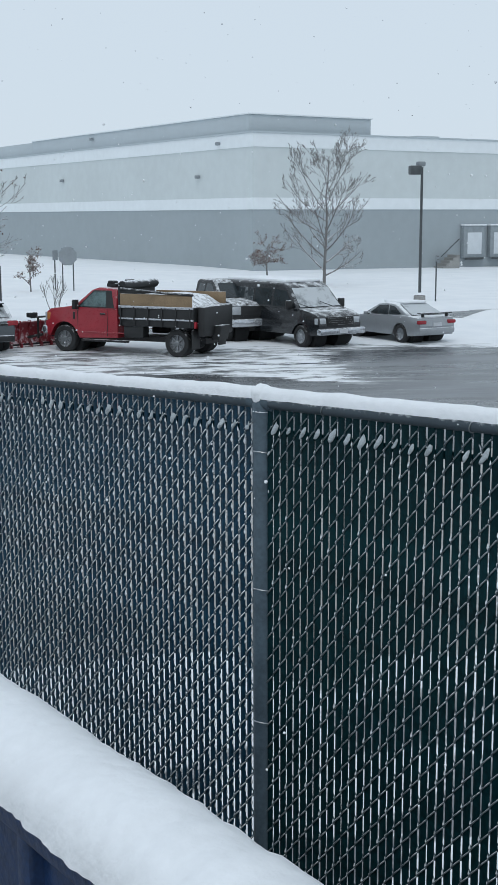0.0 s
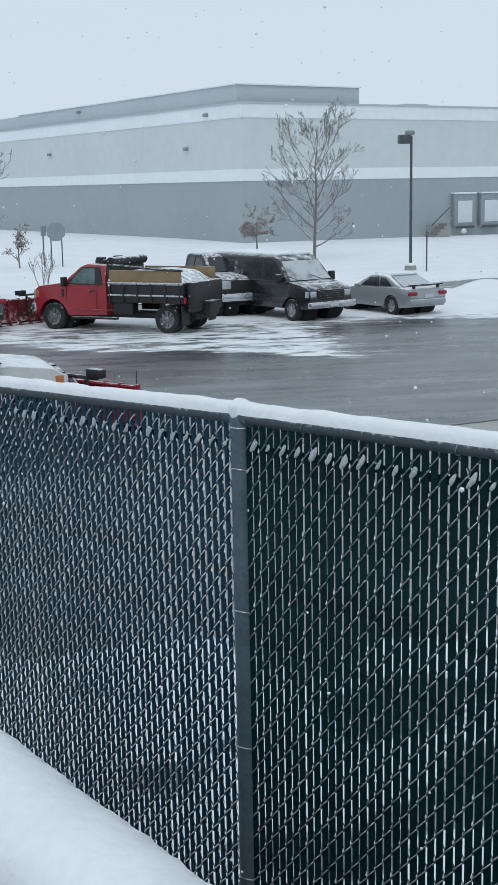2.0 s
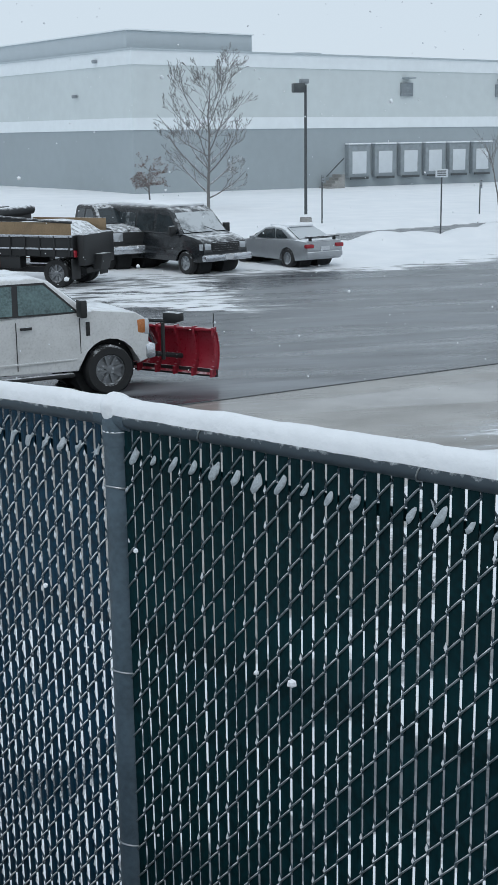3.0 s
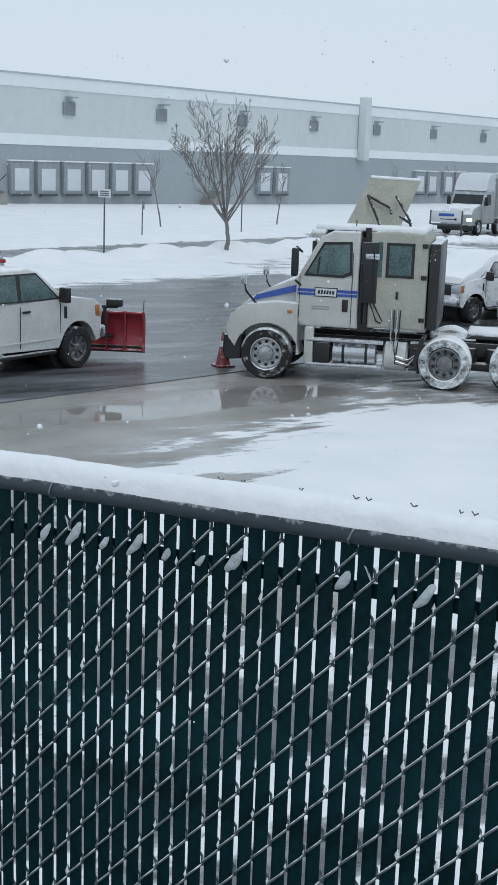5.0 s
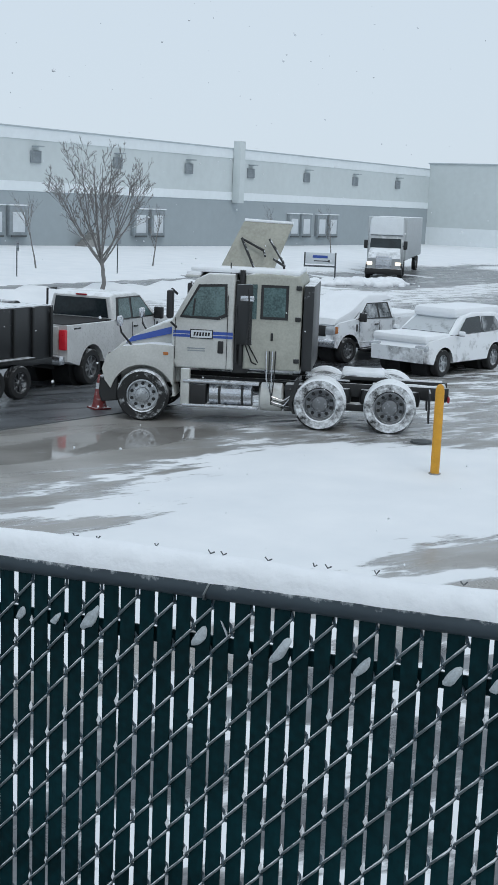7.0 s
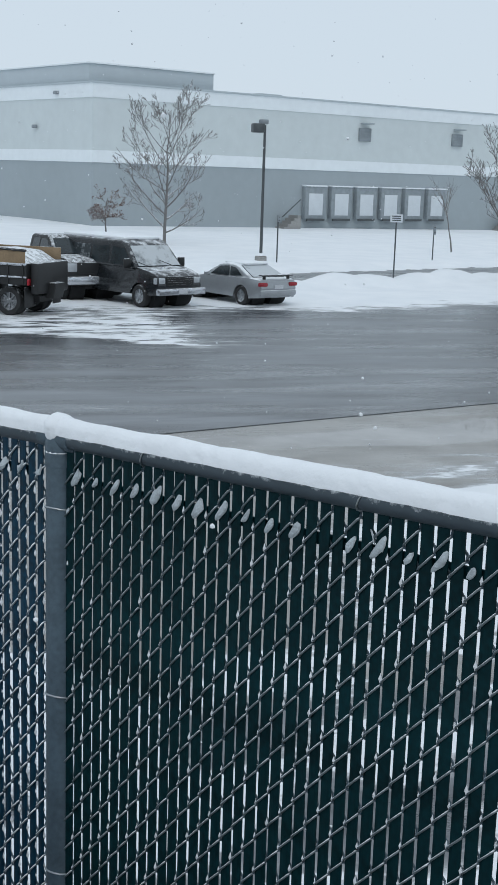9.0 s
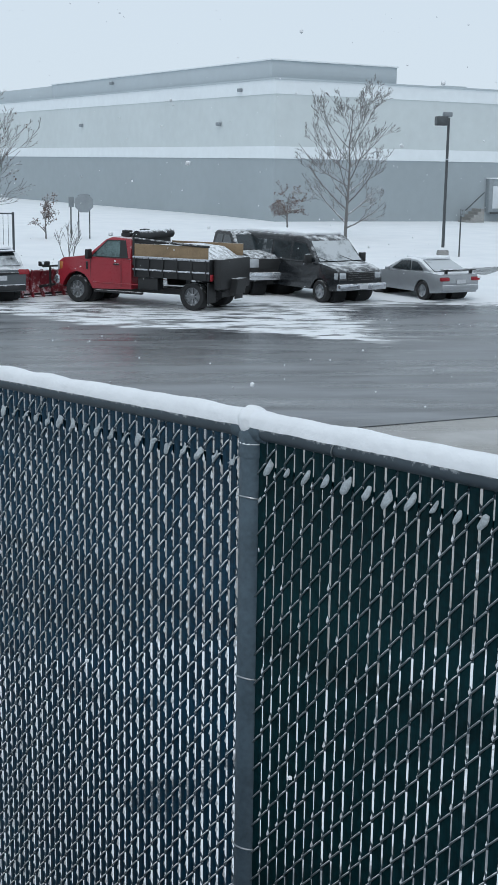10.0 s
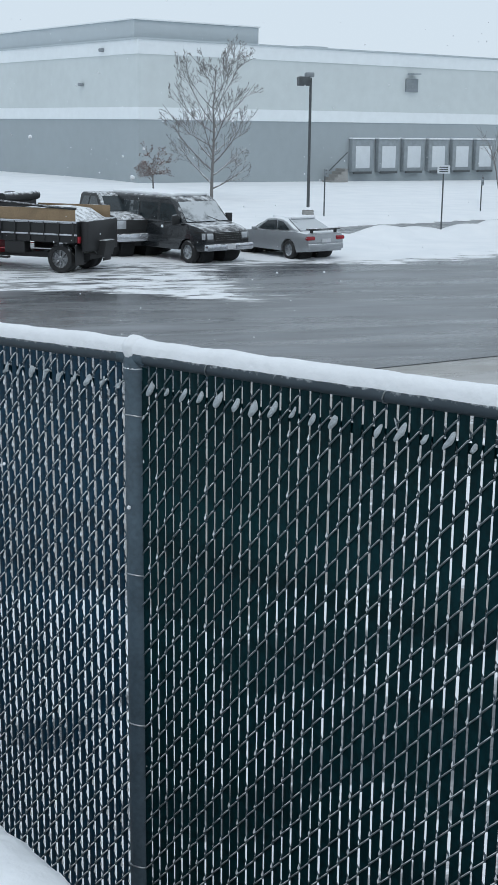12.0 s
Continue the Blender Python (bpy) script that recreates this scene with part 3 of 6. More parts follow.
# ---- blue container with deep snow on its rim ----
def build_container():
    a, b = Vector((-0.494, 2.63, 0)), Vector((0.22, 1.294, 0))
    d = (b - a).normalized()
    side = Vector((-d.y, d.x, 0)) * -1
    if side.x > 0:
        side = -side
    turn = math.degrees(math.atan2(d.y, d.x))
    m = Matrix.Translation(a + side * 0.15 - d * 0.9 + Vector((0, 0, 0.07))) @ pose(0, 0, 0, 0, 0, turn)
    bin_ob = tagged(empty("waste_container", m), "dark blue steel waste container rim under deep snow", "container")
    part("side_wall", box((1.4, 0, 2.28), (2.8, 0.16, 0.92), 0.012), BLUE, bin_ob)
    part("rim", box((1.4, 0, 2.74), (2.84, 0.25, 0.09), 0.02), BLUE, bin_ob, "rounded blue steel rim")
    for k in range(6):
        part("rib", box((0.25 + 0.46 * k, 0, 2.28), (0.07, 0.24, 0.86), 0.015), BLUE, bin_ob)
    ridge = part("rim_snow", snow_ridge(2.84, 0.165, 0.145, 21, 17), SNOW, None)
    ridge.matrix_basis = m @ pose(-0.02, 0, 2.785)
    tagged(ridge, "thick soft snow heaped along the blue rim", "snow", kind="stuff")


build_container()


# ---- vehicle kit: local x forward, y to the vehicle's left, z up; the origin lies on the ground under the front axle ----
RUBBER = dusted("tyre_rubber", (0.018, 0.019, 0.02), 0.8, snow=0.36, scale=7.0, upward=0.22)
RUBBER_SNOW = dusted("snowy_tyre", (0.018, 0.019, 0.02), 0.8, snow=0.68, scale=5.0, upward=0.3)
RUBBER_LIP = dusted("snow_edged_tyre", (0.018, 0.019, 0.02), 0.8, snow=0.54, scale=5.0, upward=0.34)
RIM = dusted("alloy_rim", (0.42, 0.44, 0.46), 0.3, 0.85, snow=0.40, scale=8.0, upward=0.1)
RIM_GREY = dusted("worn_grey_rim", (0.20, 0.21, 0.22), 0.4, 0.6, snow=0.38, scale=9.0, upward=0.1)
RIM_DARK = dusted("dark_rim", (0.05, 0.052, 0.056), 0.45, 0.4, snow=0.42, scale=9.0, upward=0.1)
GLASS = material("tinted_glass", (0.016, 0.024, 0.028), 0.08, 0.0, 0.3, 2.0)
# opaque greenish panes; snow light seen through them is put into the colour
GLASS_CAB = material("greenish_glass", (0.085, 0.135, 0.138), 0.06, 0.0, 0.4, 3.0)
GLASS_SNOW = dusted("snowed_glass", (0.03, 0.04, 0.045), 0.1, snow=0.56, scale=2.0, upward=0.35, cover=(0.52, 0.555, 0.58))
BLACK_MATT = material("wheel_well_black", (0.012, 0.013, 0.014), 0.9, vary=0.3, scale=6.0)
BLACK = dusted("black_trim", (0.016, 0.017, 0.018), 0.5, snow=0.34, scale=7.0, upward=0.4)
BLACK_SNOWY = dusted("black_body_under_snow", (0.016, 0.018, 0.02), 0.35, snow=0.43, scale=4.0, upward=0.4)
CHROME = dusted("chrome", (0.55, 0.57, 0.6), 0.2, 0.9, snow=0.42, scale=9.0, upward=0.2)
WHITE_PAINT = dusted("white_truck_paint", (0.60, 0.61, 0.61), 0.3, snow=0.36, coat=0.4, scale=2.0, upward=0.5)
SLEEPER_PAINT = dusted("dirty_beige_paint", (0.38, 0.385, 0.34), 0.55, snow=0.33, scale=3.0, upward=0.4, vary=0.12)
CAB_PAINT = dusted("weathered_white_paint", (0.52, 0.53, 0.51), 0.4, snow=0.37, coat=0.2, scale=2.0, upward=0.6)
RED_PAINT = dusted("red_paint", (0.33, 0.022, 0.035), 0.3, snow=0.33, coat=0.4, scale=3.0, upward=0.4)
PLOW_RED = dusted("plough_red", (0.30, 0.018, 0.034), 0.3, snow=0.36, coat=0.3, scale=6.0, upward=0.3)
PLOW_SNOWY = dusted("snowy_plough_red", (0.22, 0.02, 0.03), 0.4, snow=0.50, scale=5.0, upward=0.25)
SILVER_PAINT = dusted("silver_paint", (0.33, 0.35, 0.37), 0.35, 0.4, snow=0.40, coat=0.4, scale=2.0, upward=0.7)
SUV_PAINT = dusted("grey_suv_paint", (0.11, 0.125, 0.135), 0.35, 0.4, snow=0.56, coat=0.3, scale=2.4, upward=0.7)
VAN_PAINT = dusted("black_van_paint", (0.014, 0.017, 0.02), 0.25, snow=0.30, coat=0.5, scale=2.6, upward=0.4)
SNOWED = dusted("buried_paint", (0.05, 0.055, 0.06), 0.4, snow=0.90, scale=1.8, upward=0.5)
LAMP_RED = material("red_lamp", (0.32, 0.02, 0.03), 0.2, 0.0, 0.2, 8.0)
LAMP_CLEAR = material("clear_lamp", (0.5, 0.53, 0.56), 0.12, 0.3, 0.1, 8.0)
LAMP_AMBER = material("amber_lamp", (0.45, 0.16, 0.05), 0.25, 0.0, 0.2, 8.0)
PLATE = material("plate", (0.55, 0.57, 0.6), 0.5, vary=0.1, scale=20.0)
WOOD = dusted("plywood_side", (0.26, 0.185, 0.11), 0.7, snow=0.34, scale=4.0, upward=0.5, vary=0.2)
STRIPE = material("blue_stripe", (0.035, 0.085, 0.36), 0.4, vary=0.1, scale=6.0)
PANEL = material("beige_panel", (0.36, 0.36, 0.31), 0.6, vary=0.15, scale=2.0)
YELLOW = material("yellow_paint", (0.62, 0.30, 0.02), 0.5, vary=0.12, scale=5.0, bump=0.1)
CONE_RED = dusted("cone_red", (0.22, 0.04, 0.04), 0.5, snow=0.40, scale=9.0, upward=0.3)
BOX_WHITE = dusted("box_trailer_white", (0.50, 0.535, 0.555), 0.6, snow=0.40, scale=1.5, upward=0.4)
FAR_CAB = dusted("far_truck_grey", (0.36, 0.385, 0.40), 0.4, snow=0.40, scale=2.0, upward=0.5)
TARP = dusted("black_tarp", (0.018, 0.02, 0.022), 0.6, snow=0.42, scale=6.0, upward=0.45)


def glow(name, colour, strength):
    m = material(name, colour, 0.3)
    p = m.node_tree.nodes["Principled BSDF"]
    p.inputs["Emission Color"].default_value, p.inputs["Emission Strength"].default_value = (*colour, 1), strength
    return m


TAIL_LIT = glow("lit_tail_lamp", (0.5, 0.022, 0.035), 0.16)
HEAD_LIT = glow("lit_head_lamp", (1.0, 0.86, 0.7), 1.3)


def hull(points, width, belt=None, tuck=0.0, bevel=0.04, nose=0.0):
    """A body from its side outline (x, z), drawn in above the belt line and, by nose, towards its two ends."""
    bm = bmesh.new()
    left = [bm.verts.new((x, width / 2, z)) for x, z in points]
    right = [bm.verts.new((x, -width / 2, z)) for x, z in points]
    k = len(points)
    caps = [bm.faces.new(left), bm.faces.new(right[::-1])]
    for i in range(k):
        bm.faces.new((left[i], right[i], right[(i + 1) % k], left[(i + 1) % k]))
    xs = [p[0] for p in points]
    mid, half = (max(xs) + min(xs)) / 2, (max(xs) - min(xs)) / 2
    for v in bm.verts:
        if belt is not None and v.co.z > belt:
            v.co.y *= 1 - (v.co.z - belt) * tuck
        if nose:
            v.co.y *= 1 - nose * abs((v.co.x - mid) / half) ** 4
    if bevel:
        edges = list({e for f in caps for e in f.edges})
        bmesh.ops.bevel(bm, geom=edges, offset=bevel, segments=3, affect="EDGES", profile=0.6, clamp_overlap=True)
    bmesh.ops.triangulate(bm, faces=[f for f in bm.faces if len(f.verts) > 4])
    return bm


def arch(x, r, z, count=11):
    """Points of a wheel arch, from its front foot to its rear foot, for a lower outline at the height z."""
    mid = r * 0.8
    s = math.asin(max(-1, min(1, (z - mid) / r)))
    return [(x + r * math.cos(q), mid + r * math.sin(q)) for q in np.linspace(s, math.pi - s, count)]


def pane(points, y, thick=0.012, belt=None, tuck=0.0):
    """A flat pane in the side of a body: outline (x, z) at the side y, leaning in above the belt."""
    bm = bmesh.new()

    def at(x, z, out):
        w = abs(y) * (1 - (z - belt) * tuck) if belt is not None and z > belt else abs(y)
        return (x, math.copysign(w + out, y), z)

    a = [bm.verts.new(at(x, z, thick)) for x, z in points]
    b = [bm.verts.new(at(x, z, -thick)) for x, z in points]
    bm.faces.new(a)
    bm.faces.new(b[::-1])
    for i in range(len(points)):
        j = (i + 1) % len(points)
        bm.faces.new((a[i], b[i], b[j], a[j]))
    return bm


def cross_pane(x0, z0, w0, x1, z1, w1, thick=0.012):
    """A pane across the vehicle, from its lower edge (x0, z0, half width) to its upper edge."""
    bm = bmesh.new()
    nx, nz = (z1 - z0), -(x1 - x0)
    q = math.hypot(nx, nz)
    nx, nz = nx / q * thick, nz / q * thick
    vs = [[bm.verts.new((x + s * nx, y, z + s * nz)) for x, y, z in ((x0, -w0, z0), (x0, w0, z0), (x1, w1, z1), (x1, -w1, z1))] for s in (1, -1)]
    bm.faces.new(vs[0])
    bm.faces.new(vs[1][::-1])
    for i in range(4):
        j = (i + 1) % 4
        bm.faces.new((vs[0][i], vs[1][i], vs[1][j], vs[0][j]))
    return bm


def lathe(profile, sides=28, ring=False):
    """A solid turned round the y axis from (radius, y) pairs."""
    bm, rings = bmesh.new(), []
    for r, y in profile:
        rings.append([bm.verts.new((r * math.cos(q), y, r * math.sin(q))) for q in (2 * math.pi * k / sides for k in range(sides))])
    for a, b in zip(rings, rings[1:]):
        for k in range(sides):
            bm.faces.new((a[k], a[(k + 1) % sides], b[(k + 1) % sides], b[k]))
    if ring:
        for k in range(sides):
            bm.faces.new((rings[-1][k], rings[-1][(k + 1) % sides], rings[0][(k + 1) % sides], rings[0][k]))
    else:
        bm.faces.new(rings[0][::-1])
        bm.faces.new(rings[-1])
    return bm


MESHES = {}


def shared(name, key, make, mat, parent):
    """A part on mesh data that alike parts share."""
    if key not in MESHES:
        ob = part(name, make(), mat, parent)
        MESHES[key] = ob.data
        return ob
    ob = new(name, MESHES[key])
    ob.parent = parent
    return ob


def add_wheel(parent, x, y, r, w, rim_mat=None, tyre_mat=None, holes=8, style="spoke", well=False):
    """A wheel with tyre and rim; y > 0: on the left. The rim's face looks outwards."""
    rim_mat, tyre_mat = rim_mat or RIM, tyre_mat or RUBBER
    hub = new("wheel")
    hub.parent = parent
    hub.matrix_basis = pose(x, y, r, 0, 0, 0 if y > 0 else 180)
    key = (round(r, 3), round(w, 3), rim_mat.name, tyre_mat.name, style)
    h = w / 2

    def tyre():
        bm = lathe([(r * 0.60, -h * 0.8), (r * 0.66, -h), (r * 0.93, -h), (r, -h * 0.72), (r, h * 0.72), (r * 0.93, h), (r * 0.66, h), (r * 0.60, h * 0.8)], 36, True)
        return bm

    def rim():
        if style == "truck":
            bm = lathe([(r * 0.2, -h * 0.5), (r * 0.58, -h * 0.5), (r * 0.62, h * 0.86), (r * 0.57, h * 0.9), (r * 0.54, h * 0.45), (r * 0.46, h * 0.38), (r * 0.30, h * 0.55), (r * 0.27, h * 0.85), (r * 0.12, h * 0.95)], 32)
        elif style == "dual":
            bm = lathe([(r * 0.2, -h * 0.5), (r * 0.58, -h * 0.5), (r * 0.62, h * 0.86), (r * 0.57, h * 0.9), (r * 0.53, -h * 0.2), (r * 0.34, -h * 0.35), (r * 0.29, h * 0.35), (r * 0.2, h * 0.45)], 32)
        else:
            bm = lathe([(r * 0.2, -h * 0.5), (r * 0.60, -h * 0.5), (r * 0.64, h * 0.82), (r * 0.60, h * 0.88), (r * 0.56, h * 0.3), (r * 0.2, h * 0.3), (r * 0.17, h * 0.7), (r * 0.1, h * 0.75)], 32)
            for k in range(holes):
                q = 2 * math.pi * k / holes
                m = Matrix.Translation((math.cos(q) * r * 0.36, h * 0.5, math.sin(q) * r * 0.36)) @ pose(0, 0, 0, 0, -math.degrees(q), 0)
                bmesh.ops.create_cube(bm, size=1, matrix=m @ Matrix.Diagonal((r * 0.46, h * 0.35, r * 0.11, 1)))
        return bm

    shared("tyre", ("tyre", *key), tyre, tyre_mat, hub)
    if well:
        shared("wheel_well", ("well", *key), lambda: lathe([(r * 1.3, -0.62), (r * 1.3, -0.15)], 28), BLACK_MATT, hub)
    rim_ob = shared("rim", ("rim", *key), rim, rim_mat, hub)
    if style in ("truck", "dual"):
        def hole_ring():
            bm = bmesh.new()
            d = h * (0.42 if style == "truck" else -0.26)
            for k in range(10):
                q = 2 * math.pi * (k + 0.5) / 10
                m = Matrix.Translation((math.cos(q) * r * 0.45, d, math.sin(q) * r * 0.45)) @ pose(0, 0, 0, 90, 0, 0)
                bmesh.ops.create_cone(bm, cap_ends=True, segments=8, radius1=r * 0.07, radius2=r * 0.07, depth=0.03, matrix=m)
            return bm
        def nuts():
            bm = bmesh.new()
            for k in range(10):
                q = 2 * math.pi * k / 10
                m = Matrix.Translation((math.cos(q) * r * 0.33, h * (0.56 if style == "truck" else -0.2), math.sin(q) * r * 0.33)) @ pose(0, 0, 0, 90, 0, 0)
                bmesh.ops.create_cone(bm, cap_ends=True, segments=6, radius1=r * 0.025, radius2=r * 0.025, depth=0.04, matrix=m)
            return bm
        tagged(shared("vent_holes", ("holes", *key), hole_ring, BLACK, hub), kind="stuff")
        tagged(shared("wheel_nuts", ("nuts", *key), nuts, CHROME, hub), kind="stuff")
    return hub


def mirror(parent, x, y, z, mat, size=(0.12, 0.24, 0.3)):
    s = math.copysign(1, y)
    part("mirror", box((x, y + s * 0.16, z), size, 0.03), mat, parent, "door mirror")
    part("mirror_arm", tube([(x, y - s * 0.03, z - 0.06), (x, y + s * 0.1, z - 0.04)], 0.02, 6), BLACK, parent)


def snow_slab(parent, c, s, name="snow_cover"):
    """Rounded snow lying on a vehicle."""
    bm = box(c, s, min(s) * 0.42)
    bmesh.ops.subdivide_edges(bm, edges=[e for e in bm.edges if e.calc_length() > 0.3], cuts=4, use_grid_fill=True)
    for v in bm.verts:
        v.co.z += 0.02 * noise.noise(v.co * 3.1)
    return part(name, bm, SNOW, parent, "lying snow")


# ---- pickups (parked, buried, and the one that drives with a plough) ----
def build_pickup(name, label, m, paint, base=3.5, glass=GLASS_CAB, snowy=0, extended=True, dump=False, trim=BLACK, lit=False):
    """A full-size pickup. base: wheelbase. dump: a dump bed in place of the box."""
    car = tagged(empty(name, m), label, "pickup truck")
    r, w, front = 0.42, 1.98, 0.72
    cab_end = -2.45 if extended else -1.95
    tail = -base - 1.05
    lower = arch(0, 0.55, 0.5)
    back = arch(-base, 0.54, 0.5)
    outline = [(front, 0.55), (front + 0.03, 1.0), (front - 0.04, 1.26), (front - 0.2, 1.36), (-0.3, 1.46), (-0.45, 1.41), (cab_end, 1.42), (cab_end, 0.5), (-0.58, 0.46)] + lower[::-1] + [(0.57, 0.5)]
    part("body", hull(outline, w, 1.0, 0.05, 0.07, 0.07), paint, car)
    roof = [(-0.3, 1.42), (-0.98, 1.98), (-1.22, 2.05), (cab_end + 0.14, 2.04), (cab_end + 0.03, 1.97), (cab_end, 1.4)]
    part("cab", hull(roof, w - 0.08, 1.42, 0.24, 0.07), paint, car)
    part("windscreen", cross_pane(-0.35, 1.48, 0.82, -0.95, 1.94, 0.70), GLASS_SNOW if snowy else glass, car)
    part("rear_window", cross_pane(cab_end - 0.01, 1.93, 0.70, cab_end - 0.012, 1.48, 0.78), GLASS_SNOW if snowy else GLASS, car)
    for s in (1, -1):
        y = s * (w / 2 - 0.04)
        g = GLASS_SNOW if snowy > 1 else glass
        part("window_frame", pane([(-0.50, 1.43), (-1.06, 1.96), (cab_end + 0.24, 1.96), (cab_end + 0.1, 1.43)], y, 0.006, 1.42, 0.24), trim, car)
        part("door_window", pane([(-0.58, 1.46), (-1.08, 1.92), (-1.52, 1.93), (-1.56, 1.46)], y, 0.012, 1.42, 0.24), g, car)
        if extended:
            part("quarter_window", pane([(-1.66, 1.46), (-1.62, 1.93), (cab_end + 0.34, 1.92), (cab_end + 0.2, 1.46)], y, 0.012, 1.42, 0.24), g, car)
        part("door_handle", box((-1.45, s * (w / 2 - 0.012), 1.24), (0.2, 0.03, 0.05), 0.01), trim, car)
        for x in (-0.52, -1.62):
            part("door_seam", box((x, s * (w / 2 - 0.012), 0.95), (0.012, 0.012, 0.8)), BLACK, car)
        part("sill_line", box((-1.5, s * (w / 2 - 0.004), 0.66), (1.8, 0.014, 0.03), 0.005), paint, car)
        part("fender_vent", box((-0.38, s * (w / 2 - 0.008), 1.16), (0.07, 0.02, 0.24), 0.008), trim, car)
        part("running_board", box((-1.5, s * (w / 2 - 0.06), 0.4), (1.7, 0.16, 0.07), 0.02), trim, car)
        mirror(car, -0.52, s * (w / 2 - 0.05), 1.52, trim)
        part("headlamp", box((front - 0.03, s * 0.76, 1.1), (0.14, 0.34, 0.28), 0.03), LAMP_CLEAR, car)
        part("turn_lamp", box((front - 0.12, s * 0.90, 1.12), (0.16, 0.08, 0.24), 0.02), LAMP_AMBER, car)
        add_wheel(car, 0, s * 0.845, r, 0.27, RIM_GREY, well=True)
        add_wheel(car, -base, s * 0.845, r, 0.27, RIM_GREY, well=not dump)
    part("grille", box((front + 0.01, 0, 1.08), (0.08, 1.25, 0.36), 0.02), trim, car)
    part("front_bumper", box((front + 0.05, 0, 0.68), (0.2, 1.9, 0.26), 0.05), CHROME, car)
    part("chassis", box((-base / 2 - 0.1, 0, 0.46), (base + 1.2, 0.8, 0.16)), BLACK, car)
    if not dump:
        bed = [(cab_end - 0.03, 0.5), (cab_end - 0.03, 1.43), (tail, 1.45), (tail, 0.62), (-base - 0.56, 0.52)] + [p for p in back[::-1]]
        part("bed", hull(bed, w, 1.0, 0.04, 0.05), paint, car)
        part("bed_liner", box(((cab_end + tail) / 2 - 0.02, 0, 1.45), (cab_end - tail - 0.12, w - 0.16, 0.03)), BLACK_MATT if not snowy else trim, car, "dark open pickup bed")
        part("tailgate", box((tail - 0.02, 0, 1.1), (0.05, 1.5, 0.62), 0.015), paint, car)
        part("rear_bumper", box((tail - 0.12, 0, 0.66), (0.22, 1.86, 0.2), 0.03), CHROME, car)
        for s in (1, -1):
            part("tail_lamp", box((tail - 0.01, s * 0.88, 1.12), (0.14, 0.18, 0.46), 0.03), TAIL_LIT if lit else LAMP_RED, car, "red tail lamp")
            part("bed_badge", box((tail + 0.42, s * (w / 2 - 0.02), 1.34), (0.3, 0.012, 0.07)), BLACK, car)
        part("roof_lamp", box((cab_end + 0.02, 0, 2.0), (0.05, 0.3, 0.04), 0.01), LAMP_RED, car)
    if snowy:
        snow_slab(car, ((cab_end - 1.2) / 2, 0, 2.06), (abs(cab_end) - 0.9, 1.5, 0.16 if snowy > 1 else 0.07))
        if snowy > 1:
            blanket = hull([(0.72, 1.30), (0.66, 1.50), (0.2, 1.60), (-0.28, 1.68), (-0.9, 2.12), (-1.25, 2.24), (cab_end + 0.3, 2.24), (cab_end + 0.02, 2.14), (cab_end + 0.1, 1.98), (-1.2, 2.0), (-0.9, 1.92), (-0.36, 1.44), (-0.2, 1.40), (0.5, 1.30)], w - 0.12, 1.5, 0.24, 0.07)
            part("snow_blanket", blanket, SNOW, car, "smooth snow over bonnet, windscreen and roof")
            snow_slab(car, ((cab_end + tail) / 2, 0, 1.46), (cab_end - tail, 1.9, 0.2))
            part("wiper", tube([(-0.3, 0.5, 1.52), (-0.62, -0.1, 1.76)], 0.016, 5), BLACK, car)
    return car


